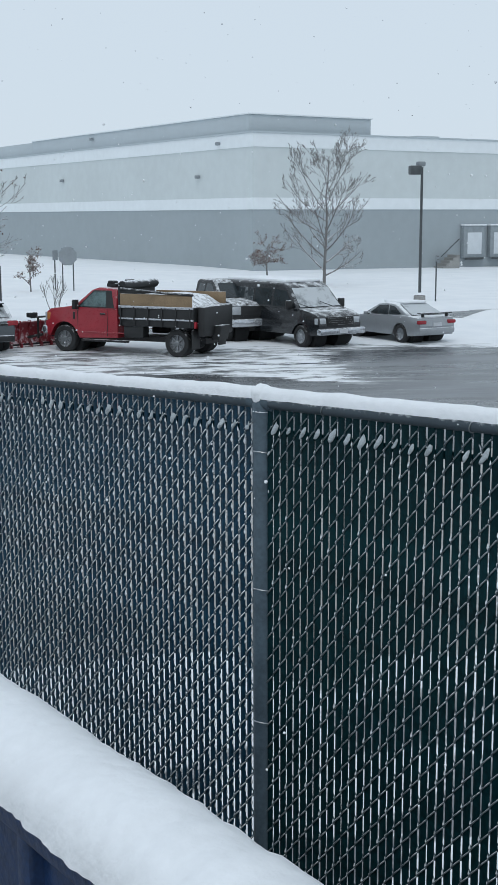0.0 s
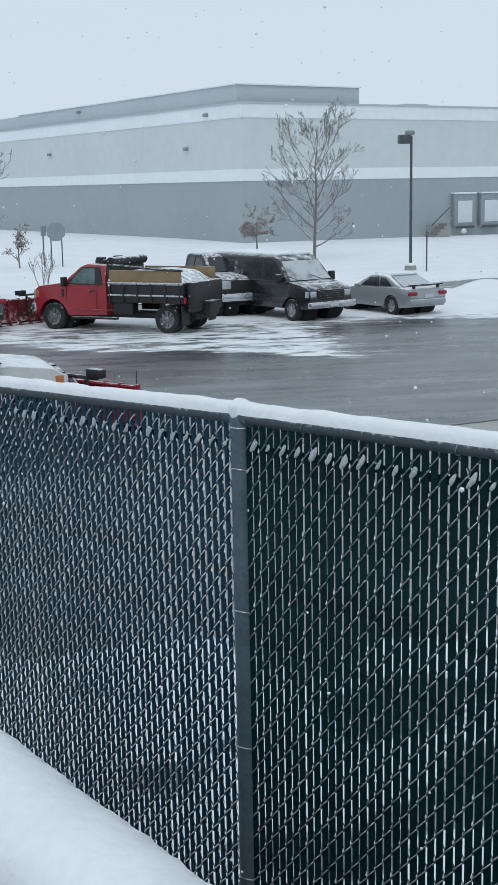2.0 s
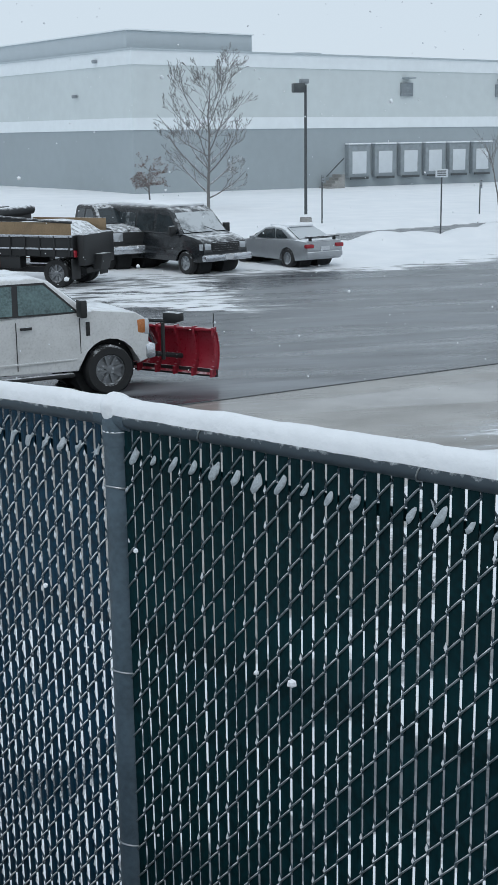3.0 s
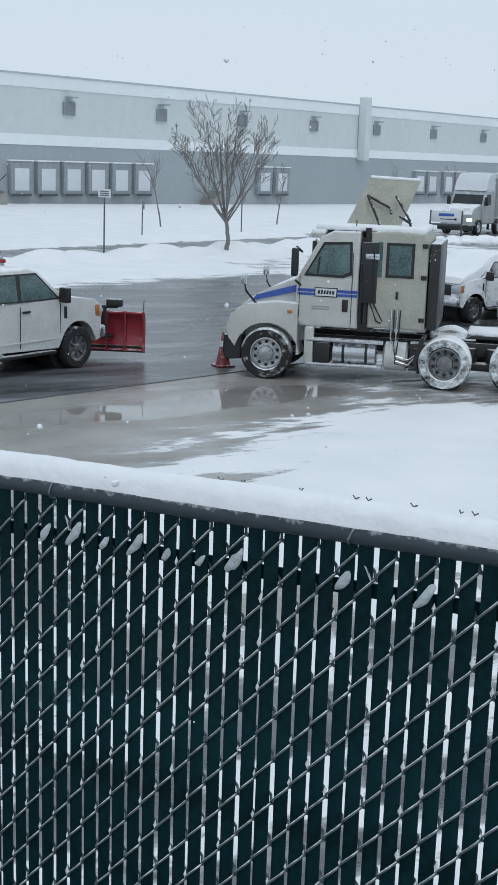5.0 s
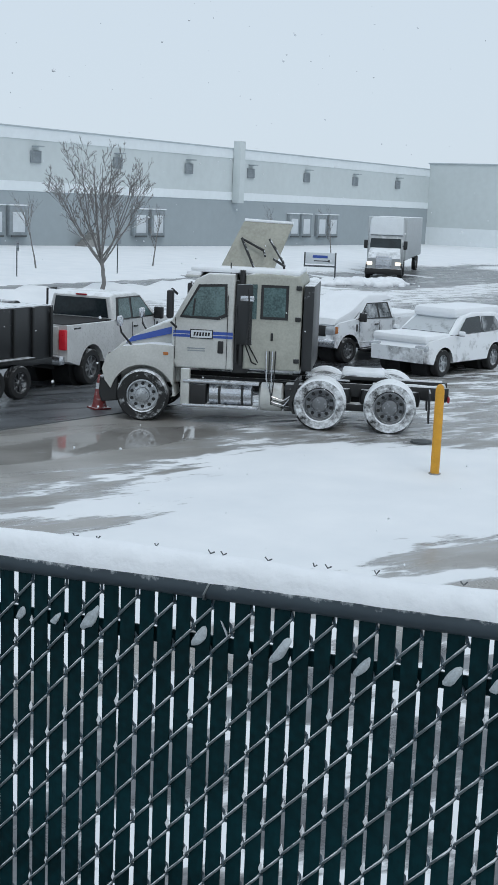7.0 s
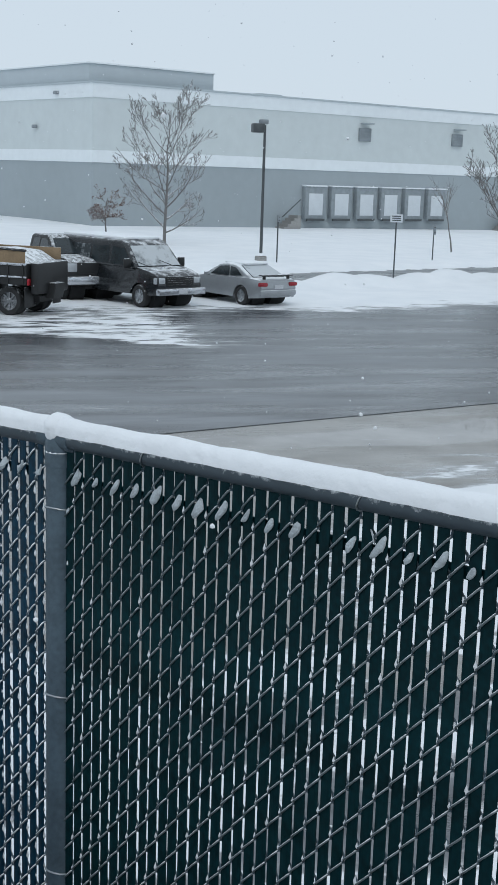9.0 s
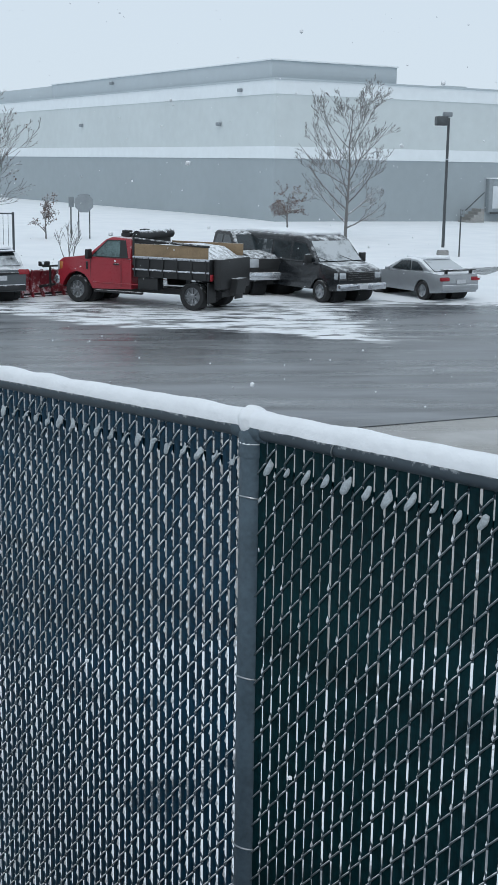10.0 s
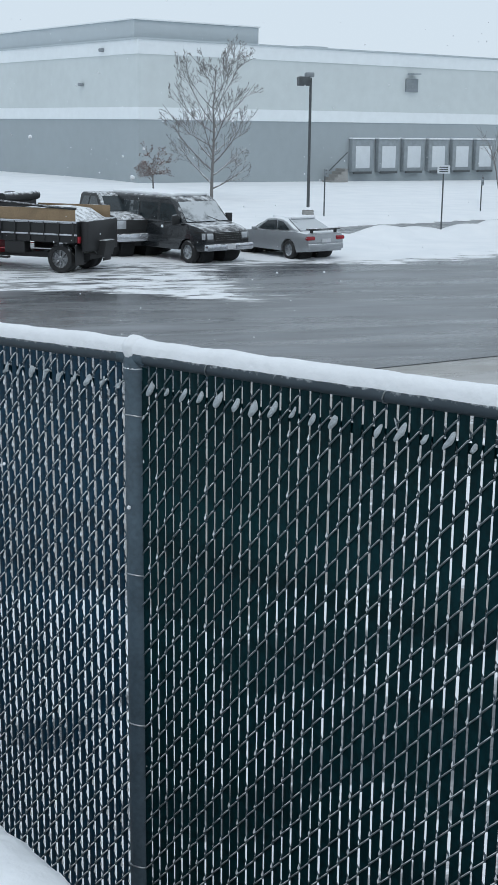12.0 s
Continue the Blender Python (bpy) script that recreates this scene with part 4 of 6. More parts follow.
def add_plough(car, x, paint, turn=0.0, lift=0.12, width=2.4):
    """A straight snow plough with ribs and lift frame ahead of a truck."""
    blade = new("plough")
    blade.parent = car
    blade.matrix_basis = pose(x, 0, lift, 0, 0, turn)
    bm = bmesh.new()
    prof = [(0.16 * math.cos(q) - 0.16, 0.4 + 0.4 * math.sin(q)) for q in np.linspace(-1.45, 1.35, 9)]
    rows = [[bm.verts.new((px + off, y, pz)) for px, pz in prof] for y in (-width / 2, width / 2) for off in (0, -0.03)]
    for a, b in ((rows[0], rows[2]), (rows[3], rows[1])):
        for i in range(8):
            bm.faces.new((a[i], a[i + 1], b[i + 1], b[i]))
    for a, b in ((rows[0], rows[1]), (rows[2], rows[3])):
        for i in range(8):
            bm.faces.new((a[i], b[i], b[i + 1], a[i + 1]))
    bm.faces.new((rows[0][8], rows[1][8], rows[3][8], rows[2][8]))
    bm.faces.new((rows[0][0], rows[2][0], rows[3][0], rows[1][0]))
    part("blade", bm, paint, blade, "curved red plough blade")
    for k in range(7):
        y = -width / 2 + 0.03 + (width - 0.06) * k / 6
        bm = bmesh.new()
        for px, pz in prof[:-1]:
            add_box(bm, (px - 0.07, y, pz + 0.045), (0.12, 0.035, 0.14))
        part("rib", bm, paint, blade)
    part("top_lip", tube([(-0.15, -width / 2, 0.8), (-0.15, width / 2, 0.8)], 0.035, 8), paint, blade)
    part("cutting_edge", box((-0.1, 0, 0.03), (0.05, width, 0.14)), BLACK, blade)
    for s in (1, -1):
        part("marker_rod", tube([(-0.14, s * (width / 2 - 0.04), 0.78), (-0.16, s * (width / 2 - 0.02), 1.1)], 0.009, 5), BLACK, blade)
        part("push_arm", tube([(-0.16, s * 0.5, 0.3), (-0.75, s * 0.35, 0.42)], 0.05, 6), BLACK, blade)
        part("lift_post", tube([(-0.62, s * 0.42, 0.3), (-0.62, s * 0.42, 0.95)], 0.04, 6), BLACK, blade)
        part("plough_lamp", box((-0.58, s * 0.62, 1.06), (0.18, 0.34, 0.16), 0.03), BLACK, blade, "black plough lamp")
    part("lift_bar", tube([(-0.62, -0.7, 0.98), (-0.62, 0.7, 0.98)], 0.035, 6), BLACK, blade)
    part("lift_ram", tube([(-0.6, 0, 0.95), (-0.25, 0, 0.5)], 0.045, 8), CHROME, blade)
    return blade


def front_at(x, y, heading):
    return pose(x, y, 0, 0, 0, heading)


# the white pickup that drives through, with its plough
pickup = build_pickup("white_pickup", "white four-wheel-drive pickup with a red snow plough", front_at(4.3, 22.9, 17), WHITE_PAINT, lit=True)
add_plough(pickup, 1.42, PLOW_RED, 32, 0.16, 2.4)
part("box_frame", tube([(-2.6, 0.86, 1.42), (-2.6, 0.86, 2.1), (-2.6, 0.6, 2.12)], 0.03, 6), BLACK, pickup)


def build_trailer():
    cart = tagged(empty("dump_trailer", front_at(-4, 22, 12)), "black steel dump trailer hitched behind the pickup", "trailer")
    part("tongue", tube([(0, 0, 0.5), (-0.5, 0.35, 0.52)], 0.05, 6), BLACK, cart)
    part("tongue_bar", tube([(0, 0, 0.5), (-0.5, -0.35, 0.52)], 0.05, 6), BLACK, cart)
    part("floor", box((-2.1, 0, 0.72), (3.3, 1.9, 0.14), 0.02), BLACK_SNOWY, cart)
    for s in (1, -1):
        side = part("side_wall", box((-2.1, s * 0.94, 1.36), (3.3, 0.06, 1.16), 0.015), BLACK_SNOWY, cart)
        for k in range(6):
            part("stake", box((-0.55 - 0.62 * k, s * 0.99, 1.36), (0.07, 0.06, 1.12), 0.01), BLACK, side)
        part("mudguard", box((-2.25, s * 1.08, 0.84), (1.9, 0.24, 0.05), 0.02), BLACK, cart)
        part("tail_lamp", box((-3.78, s * 0.85, 0.78), (0.04, 0.2, 0.1), 0.01), LAMP_RED, cart)
        for x in (-1.8, -2.65):
            add_wheel(cart, x, s * 1.08, 0.36, 0.22, RIM_DARK)
    for x in (-0.47, -3.73):
        part("end_wall", box((x, 0, 1.36), (0.06, 1.86, 1.16), 0.015), BLACK_SNOWY, cart)
    part("load_tarp", box((-2.1, 0, 1.9), (3.2, 1.78, 0.1), 0.04), TARP, cart, "black tarp over the load")
    part("drum", tube([(-0.9, -0.3, 1.85), (-0.9, 0.3, 1.85)], 0.16, 12), BLACK, cart)
    return cart


trailer = build_trailer()

# pickups under snow behind the tractor
build_pickup("buried_pickup", "dark parked pickup buried under fresh snow", front_at(21.9, 29.3, 197) @ Matrix.Diagonal((0.92, 0.92, 0.84, 1)), SNOWED, snowy=2)


# ---- sport utility vehicles, coupe and van in the far row ----
def build_suv(label, m, paint, snowy=1):
    car = tagged(empty("parked_suv", m), label, "car", "cars parked across the lot")
    r, w, base, front, tail = 0.36, 1.86, 2.7, 0.88, -3.72
    low = [(front, 0.4), (front + 0.03, 0.78), (front - 0.2, 0.96), (-0.35, 1.06), (-3.2, 1.1), (tail + 0.03, 1.02), (tail - 0.02, 0.62), (tail + 0.08, 0.36), (-base - 0.47, 0.34)]
    low += arch(-base, 0.45, 0.34)[::-1] + arch(0, 0.45, 0.34)[::-1] + [(0.47, 0.34)]
    part("body", hull(low, w, 0.8, 0.06, 0.08, 0.12), paint, car)
    top = [(-0.3, 1.04), (-1.1, 1.55), (-1.6, 1.64), (-2.8, 1.62), (-3.28, 1.5), (-3.62, 1.04)]
    part("cabin", hull(top, w - 0.1, 1.05, 0.26, 0.08, 0.06), paint, car)
    part("windscreen", cross_pane(-0.42, 1.12, 0.74, -1.06, 1.52, 0.62), GLASS_SNOW, car)
    part("rear_window", cross_pane(-3.32, 1.46, 0.58, -3.58, 1.14, 0.68), GLASS_SNOW, car)
    part("rear_wiper_gap", cross_pane(-3.26, 1.53, 0.55, -3.36, 1.43, 0.6, 0.03), GLASS, car)
    part("spoiler", box((-3.3, 0, 1.56), (0.28, 1.2, 0.05), 0.02), paint, car)
    part("rear_bumper", box((tail + 0.03, 0, 0.48), (0.18, 1.6, 0.2), 0.05), BLACK_SNOWY, car)
    part("plate", box((tail - 0.03, 0, 0.78), (0.02, 0.4, 0.14)), PLATE, car)
    part("tailgate_band", box((tail - 0.01, 0, 0.92), (0.05, 1.2, 0.06), 0.015), BLACK, car)
    for s in (1, -1):
        part("tail_lamp", box((tail + 0.07, s * 0.76, 0.95), (0.16, 0.36, 0.16), 0.04), LAMP_RED, car)
        part("side_window", pane([(-0.75, 1.1), (-1.25, 1.5), (-1.95, 1.53), (-1.98, 1.1)], s * (w / 2 - 0.05), 0.01, 1.05, 0.26), GLASS, car)
        part("rear_side_window", pane([(-2.06, 1.1), (-2.03, 1.53), (-2.75, 1.5), (-3.1, 1.14)], s * (w / 2 - 0.05), 0.01, 1.05, 0.26), GLASS_SNOW, car)
        part("headlamp", box((front - 0.06, s * 0.72, 0.78), (0.16, 0.36, 0.14), 0.04), LAMP_CLEAR, car)
        mirror(car, -0.62, s * (w / 2 - 0.05), 1.12, paint, (0.1, 0.18, 0.14))
        for x in (0, -base):
            add_wheel(car, x, s * 0.79, r, 0.22, RIM, holes=6, well=True)
    snow_slab(car, (-2.15, 0, 1.66), (1.9, 1.22, 0.09))
    snow_slab(car, (0.25, 0, 0.98), (1.0, 1.45, 0.08))
    return car


def from_rear(x, y, heading, base):
    """The pose of a car by the middle of its rear axle."""
    return pose(x, y, 0, 0, 0, heading) @ pose(base, 0, 0)


build_suv("grey parked crossover dusted with snow, rear to the lot", from_rear(-3.2, 40.3, 114, 2.7), SUV_PAINT)
build_suv("silver-grey parked crossover with snow on its roof", from_rear(-6.1, 40.7, 112, 2.7), SUV_PAINT)
buried = build_suv("parked car wholly covered by thick fresh snow", front_at(22.6, 26.1, 197), SNOWED)
snow_slab(buried, (-2.1, 0, 1.62), (2.5, 1.4, 0.3))
snow_slab(buried, (0.2, 0, 1.0), (1.3, 1.7, 0.24))


def build_coupe():
    car = tagged(empty("parked_coupe", from_rear(11.45, 41.2, 113, 2.57)), "silver two-door coupe with a rear wing, parked in snow", "car", "cars parked across the lot")
    r, w, base, front, tail = 0.32, 1.74, 2.57, 0.86, -3.48
    low = [(front, 0.36), (front + 0.04, 0.56), (front - 0.25, 0.72), (-0.5, 0.86), (-2.9, 0.92), (tail + 0.05, 0.88), (tail - 0.04, 0.62), (tail + 0.08, 0.3), (-base - 0.41, 0.26)]
    low += arch(-base, 0.39, 0.26)[::-1] + arch(0, 0.39, 0.26)[::-1] + [(0.41, 0.26)]
    part("body", hull(low, w, 0.6, 0.1, 0.1, 0.16), SILVER_PAINT, car)
    part("cabin", hull([(-0.4, 0.84), (-1.15, 1.27), (-1.55, 1.33), (-2.1, 1.3), (-3.05, 0.9)], w - 0.16, 0.86, 0.34, 0.08, 0.04), SILVER_PAINT, car)
    part("windscreen", cross_pane(-0.5, 0.93, 0.68, -1.12, 1.26, 0.56), GLASS_SNOW, car)
    part("rear_window", cross_pane(-2.2, 1.28, 0.54, -2.98, 0.95, 0.66), GLASS_SNOW, car)
    part("wing_blade", box((tail + 0.12, 0, 1.03), (0.22, 1.3, 0.035), 0.012), BLACK, car, "dark rear wing")
    part("rear_bumper", box((tail + 0.02, 0, 0.46), (0.16, 1.5, 0.2), 0.06), SILVER_PAINT, car)
    part("plate", box((tail - 0.05, 0, 0.66), (0.02, 0.36, 0.12)), PLATE, car)
    for s in (1, -1):
        part("wing_foot", box((tail + 0.12, s * 0.5, 0.96), (0.12, 0.04, 0.12)), BLACK, car)
        part("tail_lamp", box((tail + 0.02, s * 0.62, 0.74), (0.14, 0.34, 0.13), 0.04), LAMP_RED, car, "pale red tail lamp")
        part("side_window", pane([(-0.8, 0.92), (-1.25, 1.2), (-1.72, 1.24), (-1.8, 0.93)], s * (w / 2 - 0.08), 0.01, 0.86, 0.34), GLASS, car)
        part("quarter_window", pane([(-1.88, 0.94), (-1.82, 1.23), (-2.1, 1.2), (-2.5, 0.97)], s * (w / 2 - 0.08), 0.01, 0.86, 0.34), GLASS, car)
        part("door_handle", box((-1.75, s * (w / 2 - 0.05), 0.78), (0.16, 0.03, 0.03)), SILVER_PAINT, car)
        mirror(car, -0.75, s * (w / 2 - 0.1), 0.92, SILVER_PAINT, (0.1, 0.16, 0.11))
        part("headlamp", box((front - 0.1, s * 0.64, 0.6), (0.22, 0.32, 0.12), 0.04), LAMP_CLEAR, car)
        for x in (0, -base):
            add_wheel(car, x, s * 0.74, r, 0.2, RIM, holes=5, well=True)
    snow_slab(car, (-1.75, 0, 1.33), (1.1, 1.0, 0.08))
    snow_slab(car, (0.1, 0, 0.8), (1.0, 1.3, 0.07))


build_coupe()


def build_van():
    van = tagged(empty("passenger_van", front_at(7.98, 40.5, -61)), "black full-size van with a snowy windscreen, parked", "van", "cars parked across the lot")
    r, w, base, front, tail = 0.36, 2.0, 3.5, 0.82, -4.55
    low = [(front, 0.42), (front + 0.04, 0.7), (front, 0.96), (front - 0.12, 1.07), (front - 0.42, 1.16), (-0.15, 1.25), (-0.25, 1.25), (tail, 1.22), (tail, 0.44), (-base - 0.45, 0.4)]
    low += arch(-base, 0.44, 0.4)[::-1] + arch(0, 0.44, 0.4)[::-1] + [(0.46, 0.4)]
    part("body", hull(low, w, 0.8, 0.07, 0.09, 0.12), VAN_PAINT, van)
    part("cabin", hull([(-0.1, 1.2), (-0.75, 1.9), (-1.05, 2.05), (tail + 0.3, 2.07), (tail + 0.08, 1.95), (tail, 1.2)], w - 0.04, 1.22, 0.16, 0.09), VAN_PAINT, van)
    part("windscreen", cross_pane(-0.16, 1.28, 0.86, -0.74, 1.88, 0.76), GLASS_SNOW, van)
    part("grille", box((front + 0.02, 0, 0.86), (0.06, 1.1, 0.32), 0.02), BLACK, van)
    for k in range(4):
        part("grille_bar", box((front + 0.06, 0, 0.75 + 0.07 * k), (0.02, 1.05, 0.018)), BLACK_SNOWY, van)
    part("front_bumper", box((front + 0.1, 0, 0.54), (0.2, 1.94, 0.2), 0.04), CHROME, van, "chrome bumper with snow on it")
    part("plate", box((front + 0.21, 0, 0.55), (0.02, 0.34, 0.13)), PLATE, van)
    for s in (1, -1):
        part("headlamp", box((front - 0.02, s * 0.72, 0.88), (0.1, 0.26, 0.2), 0.03), LAMP_CLEAR, van)
        part("turn_lamp", box((front - 0.1, s * 0.89, 0.88), (0.14, 0.08, 0.2), 0.02), LAMP_CLEAR, van)
        part("door_window", pane([(-0.36, 1.28), (-0.85, 1.8), (-1.45, 1.84), (-1.48, 1.28)], s * (w / 2 - 0.02), 0.01, 1.22, 0.16), GLASS, van)
        for k in range(3):
            x = -1.62 - k * 0.98
            part("side_window", pane([(x, 1.3), (x, 1.84), (x - 0.88, 1.84), (x - 0.88, 1.3)], s * (w / 2 - 0.02), 0.01, 1.22, 0.16), GLASS_SNOW if k % 2 else GLASS, van)
        mirror(van, -0.42, s * (w / 2 - 0.03), 1.36, BLACK)
        part("wiper", tube([(-0.12, s * 0.5, 1.28), (-0.3, s * 0.5 - 0.4, 1.44)], 0.012, 5), BLACK, van)
        for x in (0, -base):
            add_wheel(van, x, s * 0.86, r, 0.24, RIM, holes=8, well=True)
    part("bonnet_snow", box((0.34, 0.1, 1.175), (0.1, 1.2, 0.03), 0.012), SNOW, van)
    snow_slab(van, (-2.7, 0, 2.1), (3.3, 1.5, 0.1))


build_van()


# ---- red dump-bed truck with a plough, and the dark pickup behind it ----
def build_red_truck():
    truck = build_pickup("red_plough_truck", "red pickup with a black dump bed and plywood sides", front_at(0.05, 40.8, 145.7), RED_PAINT, 4.1, GLASS_CAB, 0, False, True)
    bed = part("dump_bed", box((-3.45, 0, 1.22), (2.6, 2.2, 0.62), 0.02), BLACK, truck, "black steel dump bed")
    for s in (1, -1):
        part("plywood_side", box((-3.45, s * 1.09, 1.72), (2.52, 0.04, 0.36), 0.006), WOOD, truck, "tan plywood side board")
        part("bed_rail", box((-3.45, s * 1.115, 1.5), (2.64, 0.05, 0.07), 0.01), CHROME, truck)
        part("lower_rail", box((-3.45, s * 1.115, 1.14), (2.64, 0.04, 0.05), 0.01), CHROME, truck)
        for k in range(6):
            part("stake", box((-2.2 - 0.49 * k, s * 1.115, 1.22), (0.06, 0.05, 0.6), 0.01), BLACK, bed)
        part("mud_flap", box((-4.7, s * 0.85, 0.55), (0.03, 0.5, 0.6), 0.01), BLACK, truck)
        add_wheel(truck, -4.1, s * 0.62, 0.41, 0.26, RIM_DARK)
        part("fuel_box", box((-2.6, s * 0.85, 0.72), (0.7, 0.36, 0.36), 0.03), BLACK, truck)
    part("head_board", box((-2.12, 0, 1.7), (0.06, 2.16, 0.9), 0.02), BLACK, truck)
    part("light_bar", box((-1.55, 0, 2.12), (0.34, 1.2, 0.12), 0.03), BLACK, truck, "black roof light bar")
    for s in (1, -1):
        part("beacon", box((-1.55, s * 0.5, 2.21), (0.26, 0.24, 0.1), 0.04), BLACK, truck)
    part("tarp_roll", tube([(-2.2, -1.0, 2.14), (-2.2, 1.0, 2.14)], 0.14, 10), TARP, truck, "rolled black tarp")
    part("tarp_arm", tube([(-2.2, 1.1, 2.05), (-3.7, 1.14, 1.95), (-4.75, 1.1, 1.9)], 0.04, 6), TARP, truck)
    part("bed_load", hull([(-2.2, 1.5), (-2.5, 1.84), (-3.4, 1.88), (-4.2, 1.82), (-4.7, 1.5)], 1.9, 1.6, 0.4, 0.1), TARP, truck, "tarped heap in the bed")
    part("spreader_frame", box((-4.92, 0, 1.1), (0.25, 1.9, 0.9), 0.06), BLACK, truck, "black salt spreader at the tail")
    part("spreader_chute", hull([(-4.95, 0.5), (-4.95, 0.95), (-5.3, 0.95), (-5.2, 0.5)], 0.6, bevel=0.03), BLACK, truck)
    for s in (1, -1):
        part("tail_lamp", box((-4.78, s * 1.0, 1.0), (0.06, 0.14, 0.2), 0.02), LAMP_RED, truck)
    add_plough(truck, 1.75, PLOW_SNOWY, -18, 0.05, 2.5)


build_red_truck()
build_pickup("dark_pickup", "black parked pickup with chrome bumper, half hidden in snow", front_at(5.75, 42.6, -72), BLACK, glass=GLASS, snowy=0)


# ---- white road tractor with its roof panel raised ----
def build_tractor():
    m = front_at(12.79, 22.85, 140.4)
    rig = tagged(empty("road_tractor", m), "white road tractor with blue stripe and raised roof panel", "truck tractor")
    r, w = 0.51, 2.06
    # bonnet with fender arches
    low = [(0.70, 0.62), (0.80, 1.0), (0.75, 1.25), (0.52, 1.48), (0.1, 1.74), (-0.5, 2.03), (-0.7, 2.06), (-0.7, 0.75), (-0.6, 0.75)]
    fender = [(0.76, 0.78), (0.82, 1.0), (0.72, 1.28), (0.42, 1.46), (-0.15, 1.53), (-0.6, 1.52), (-0.6, 0.52), (-0.58, 0.52)]
    fender += [(0.66 * math.cos(q), 0.46 + 0.66 * math.sin(q)) for q in np.linspace(math.pi - 0.1, 0.25, 11)]
    part("bonnet", hull(low, 1.56, 1.3, 0.22, 0.1, 0.03), CAB_PAINT, rig, "white sloping bonnet")
    for s in (1, -1):
        bm = hull(fender, 0.62, bevel=0.07)
        bmesh.ops.translate(bm, verts=bm.verts, vec=(0, s * 0.82, 0))
        fen = part("fender", bm, CAB_PAINT, rig)
        part("headlamp", box((0.66, s * 0.9, 1.08), (0.26, 0.3, 0.26), 0.07), LAMP_CLEAR, rig)
        part("side_marker", box((-0.45, s * 1.135, 1.36), (0.1, 0.03, 0.06), 0.012), LAMP_AMBER, fen)
        part("bonnet_stripe", pane([(0.42, 1.49), (-0.52, 1.72), (-0.52, 1.86), (0.3, 1.62)], s * 0.78, 0.012, 1.3, 0.22), STRIPE, rig, "blue stripe")
        part("bonnet_mirror_arm", tube([(0.25, s * 0.95, 1.45), (0.45, s * 1.08, 1.72), (0.48, s * 1.1, 1.88)], 0.022, 6), BLACK, rig)
        part("bonnet_mirror", box((0.48, s * 1.1, 1.95), (0.1, 0.24, 0.2), 0.04), CHROME, rig, "snowy bonnet mirror")
    part("grille", box((0.81, 0, 0.98), (0.08, 0.95, 0.56), 0.04), BLACK, rig)
    part("bumper", hull([(0.5, 0.36), (0.82, 0.34), (0.9, 0.5), (0.87, 0.84), (0.5, 0.86)], 2.3, bevel=0.06, nose=0.08), BLACK, rig, "dark plastic bumper")
    # cab
    cab = [(-0.9, 0.98), (-0.9, 1.8), (-1.38, 2.72), (-1.65, 2.86), (-2.22, 2.86), (-2.22, 0.78), (-1.0, 0.78)]
    part("cab", hull(cab, w, 1.9, 0.03, 0.07), CAB_PAINT, rig)
    part("windscreen", cross_pane(-0.96, 1.86, 0.88, -1.36, 2.66, 0.84), GLASS, rig)
    part("sun_visor", box((-1.3, 0, 2.78), (0.3, 1.9, 0.07), 0.03, 0), CAB_PAINT, rig)
    part("visor_snow", box((-1.32, 0, 2.84), (0.32, 1.86, 0.1), 0.045), SNOW, rig)
    # rear half of the cab, set behind a dark recess
    part("recess", box((-2.34, 0, 1.72), (0.3, 1.86, 2.0)), BLACK, rig, "dark recess behind the door")
    part("sleeper", hull([(-2.42, 0.82), (-2.42, 2.84), (-2.6, 2.9), (-3.55, 2.88), (-3.62, 2.7), (-3.62, 0.82)], w - 0.02, 2.0, 0.02, 0.07), SLEEPER_PAINT, rig, "dirty beige rear cab section")
    part("rear_fin", box((-3.76, 0, 1.76), (0.22, 2.02, 1.84), 0.03), BLACK_SNOWY, rig, "dark rear fairing with snow")
    part("roof_snow", box((-2.4, 0, 2.93), (2.3, 1.86, 0.12), 0.05), SNOW, rig)
    for s in (1, -1):
        y = s * w / 2
        part("door_window", pane([(-1.12, 1.93), (-1.48, 2.55), (-2.0, 2.58), (-2.02, 2.0), (-1.85, 1.92)], y, 0.012, 1.9, 0.03), GLASS_CAB, rig)
        part("window_divider", pane([(-1.33, 1.94), (-1.36, 2.3), (-1.40, 2.3), (-1.37, 1.94)], y, 0.018, 1.9, 0.03), BLACK, rig)
        part("window_seal", pane([(-1.06, 1.88), (-1.45, 2.61), (-2.05, 2.64), (-2.07, 1.94), (-1.9, 1.86)], y, 0.007, 1.9, 0.03), BLACK, rig)
        part("door_seam", box((-2.08, s * (w / 2 + 0.0), 1.6), (0.012, 0.014, 1.6)), BLACK, rig)
        part("door_seam_front", box((-0.98, s * (w / 2 + 0.0), 1.42), (0.012, 0.014, 0.9)), BLACK, rig)
        part("door_handle", box((-1.95, s * (w / 2 + 0.006), 1.27), (0.12, 0.03, 0.27), 0.02), BLACK, rig)
        part("cab_stripe", pane([(-0.94, 1.46), (-0.94, 1.6), (-2.2, 1.6), (-2.2, 1.46)], y, 0.005), STRIPE, rig, "blue stripe")
        part("stripe_gap", pane([(-0.94, 1.518), (-0.94, 1.532), (-2.2, 1.532), (-2.2, 1.518)], y, 0.007), CAB_PAINT, rig)
        decal = part("door_sign", pane([(-1.3, 1.44), (-1.3, 1.64), (-1.78, 1.64), (-1.78, 1.44)], y, 0.012), BLACK, rig, "white rental badge with dark letters")
        part("sign_face", pane([(-1.32, 1.46), (-1.32, 1.62), (-1.76, 1.62), (-1.76, 1.46)], y, 0.016), DOOR, decal)
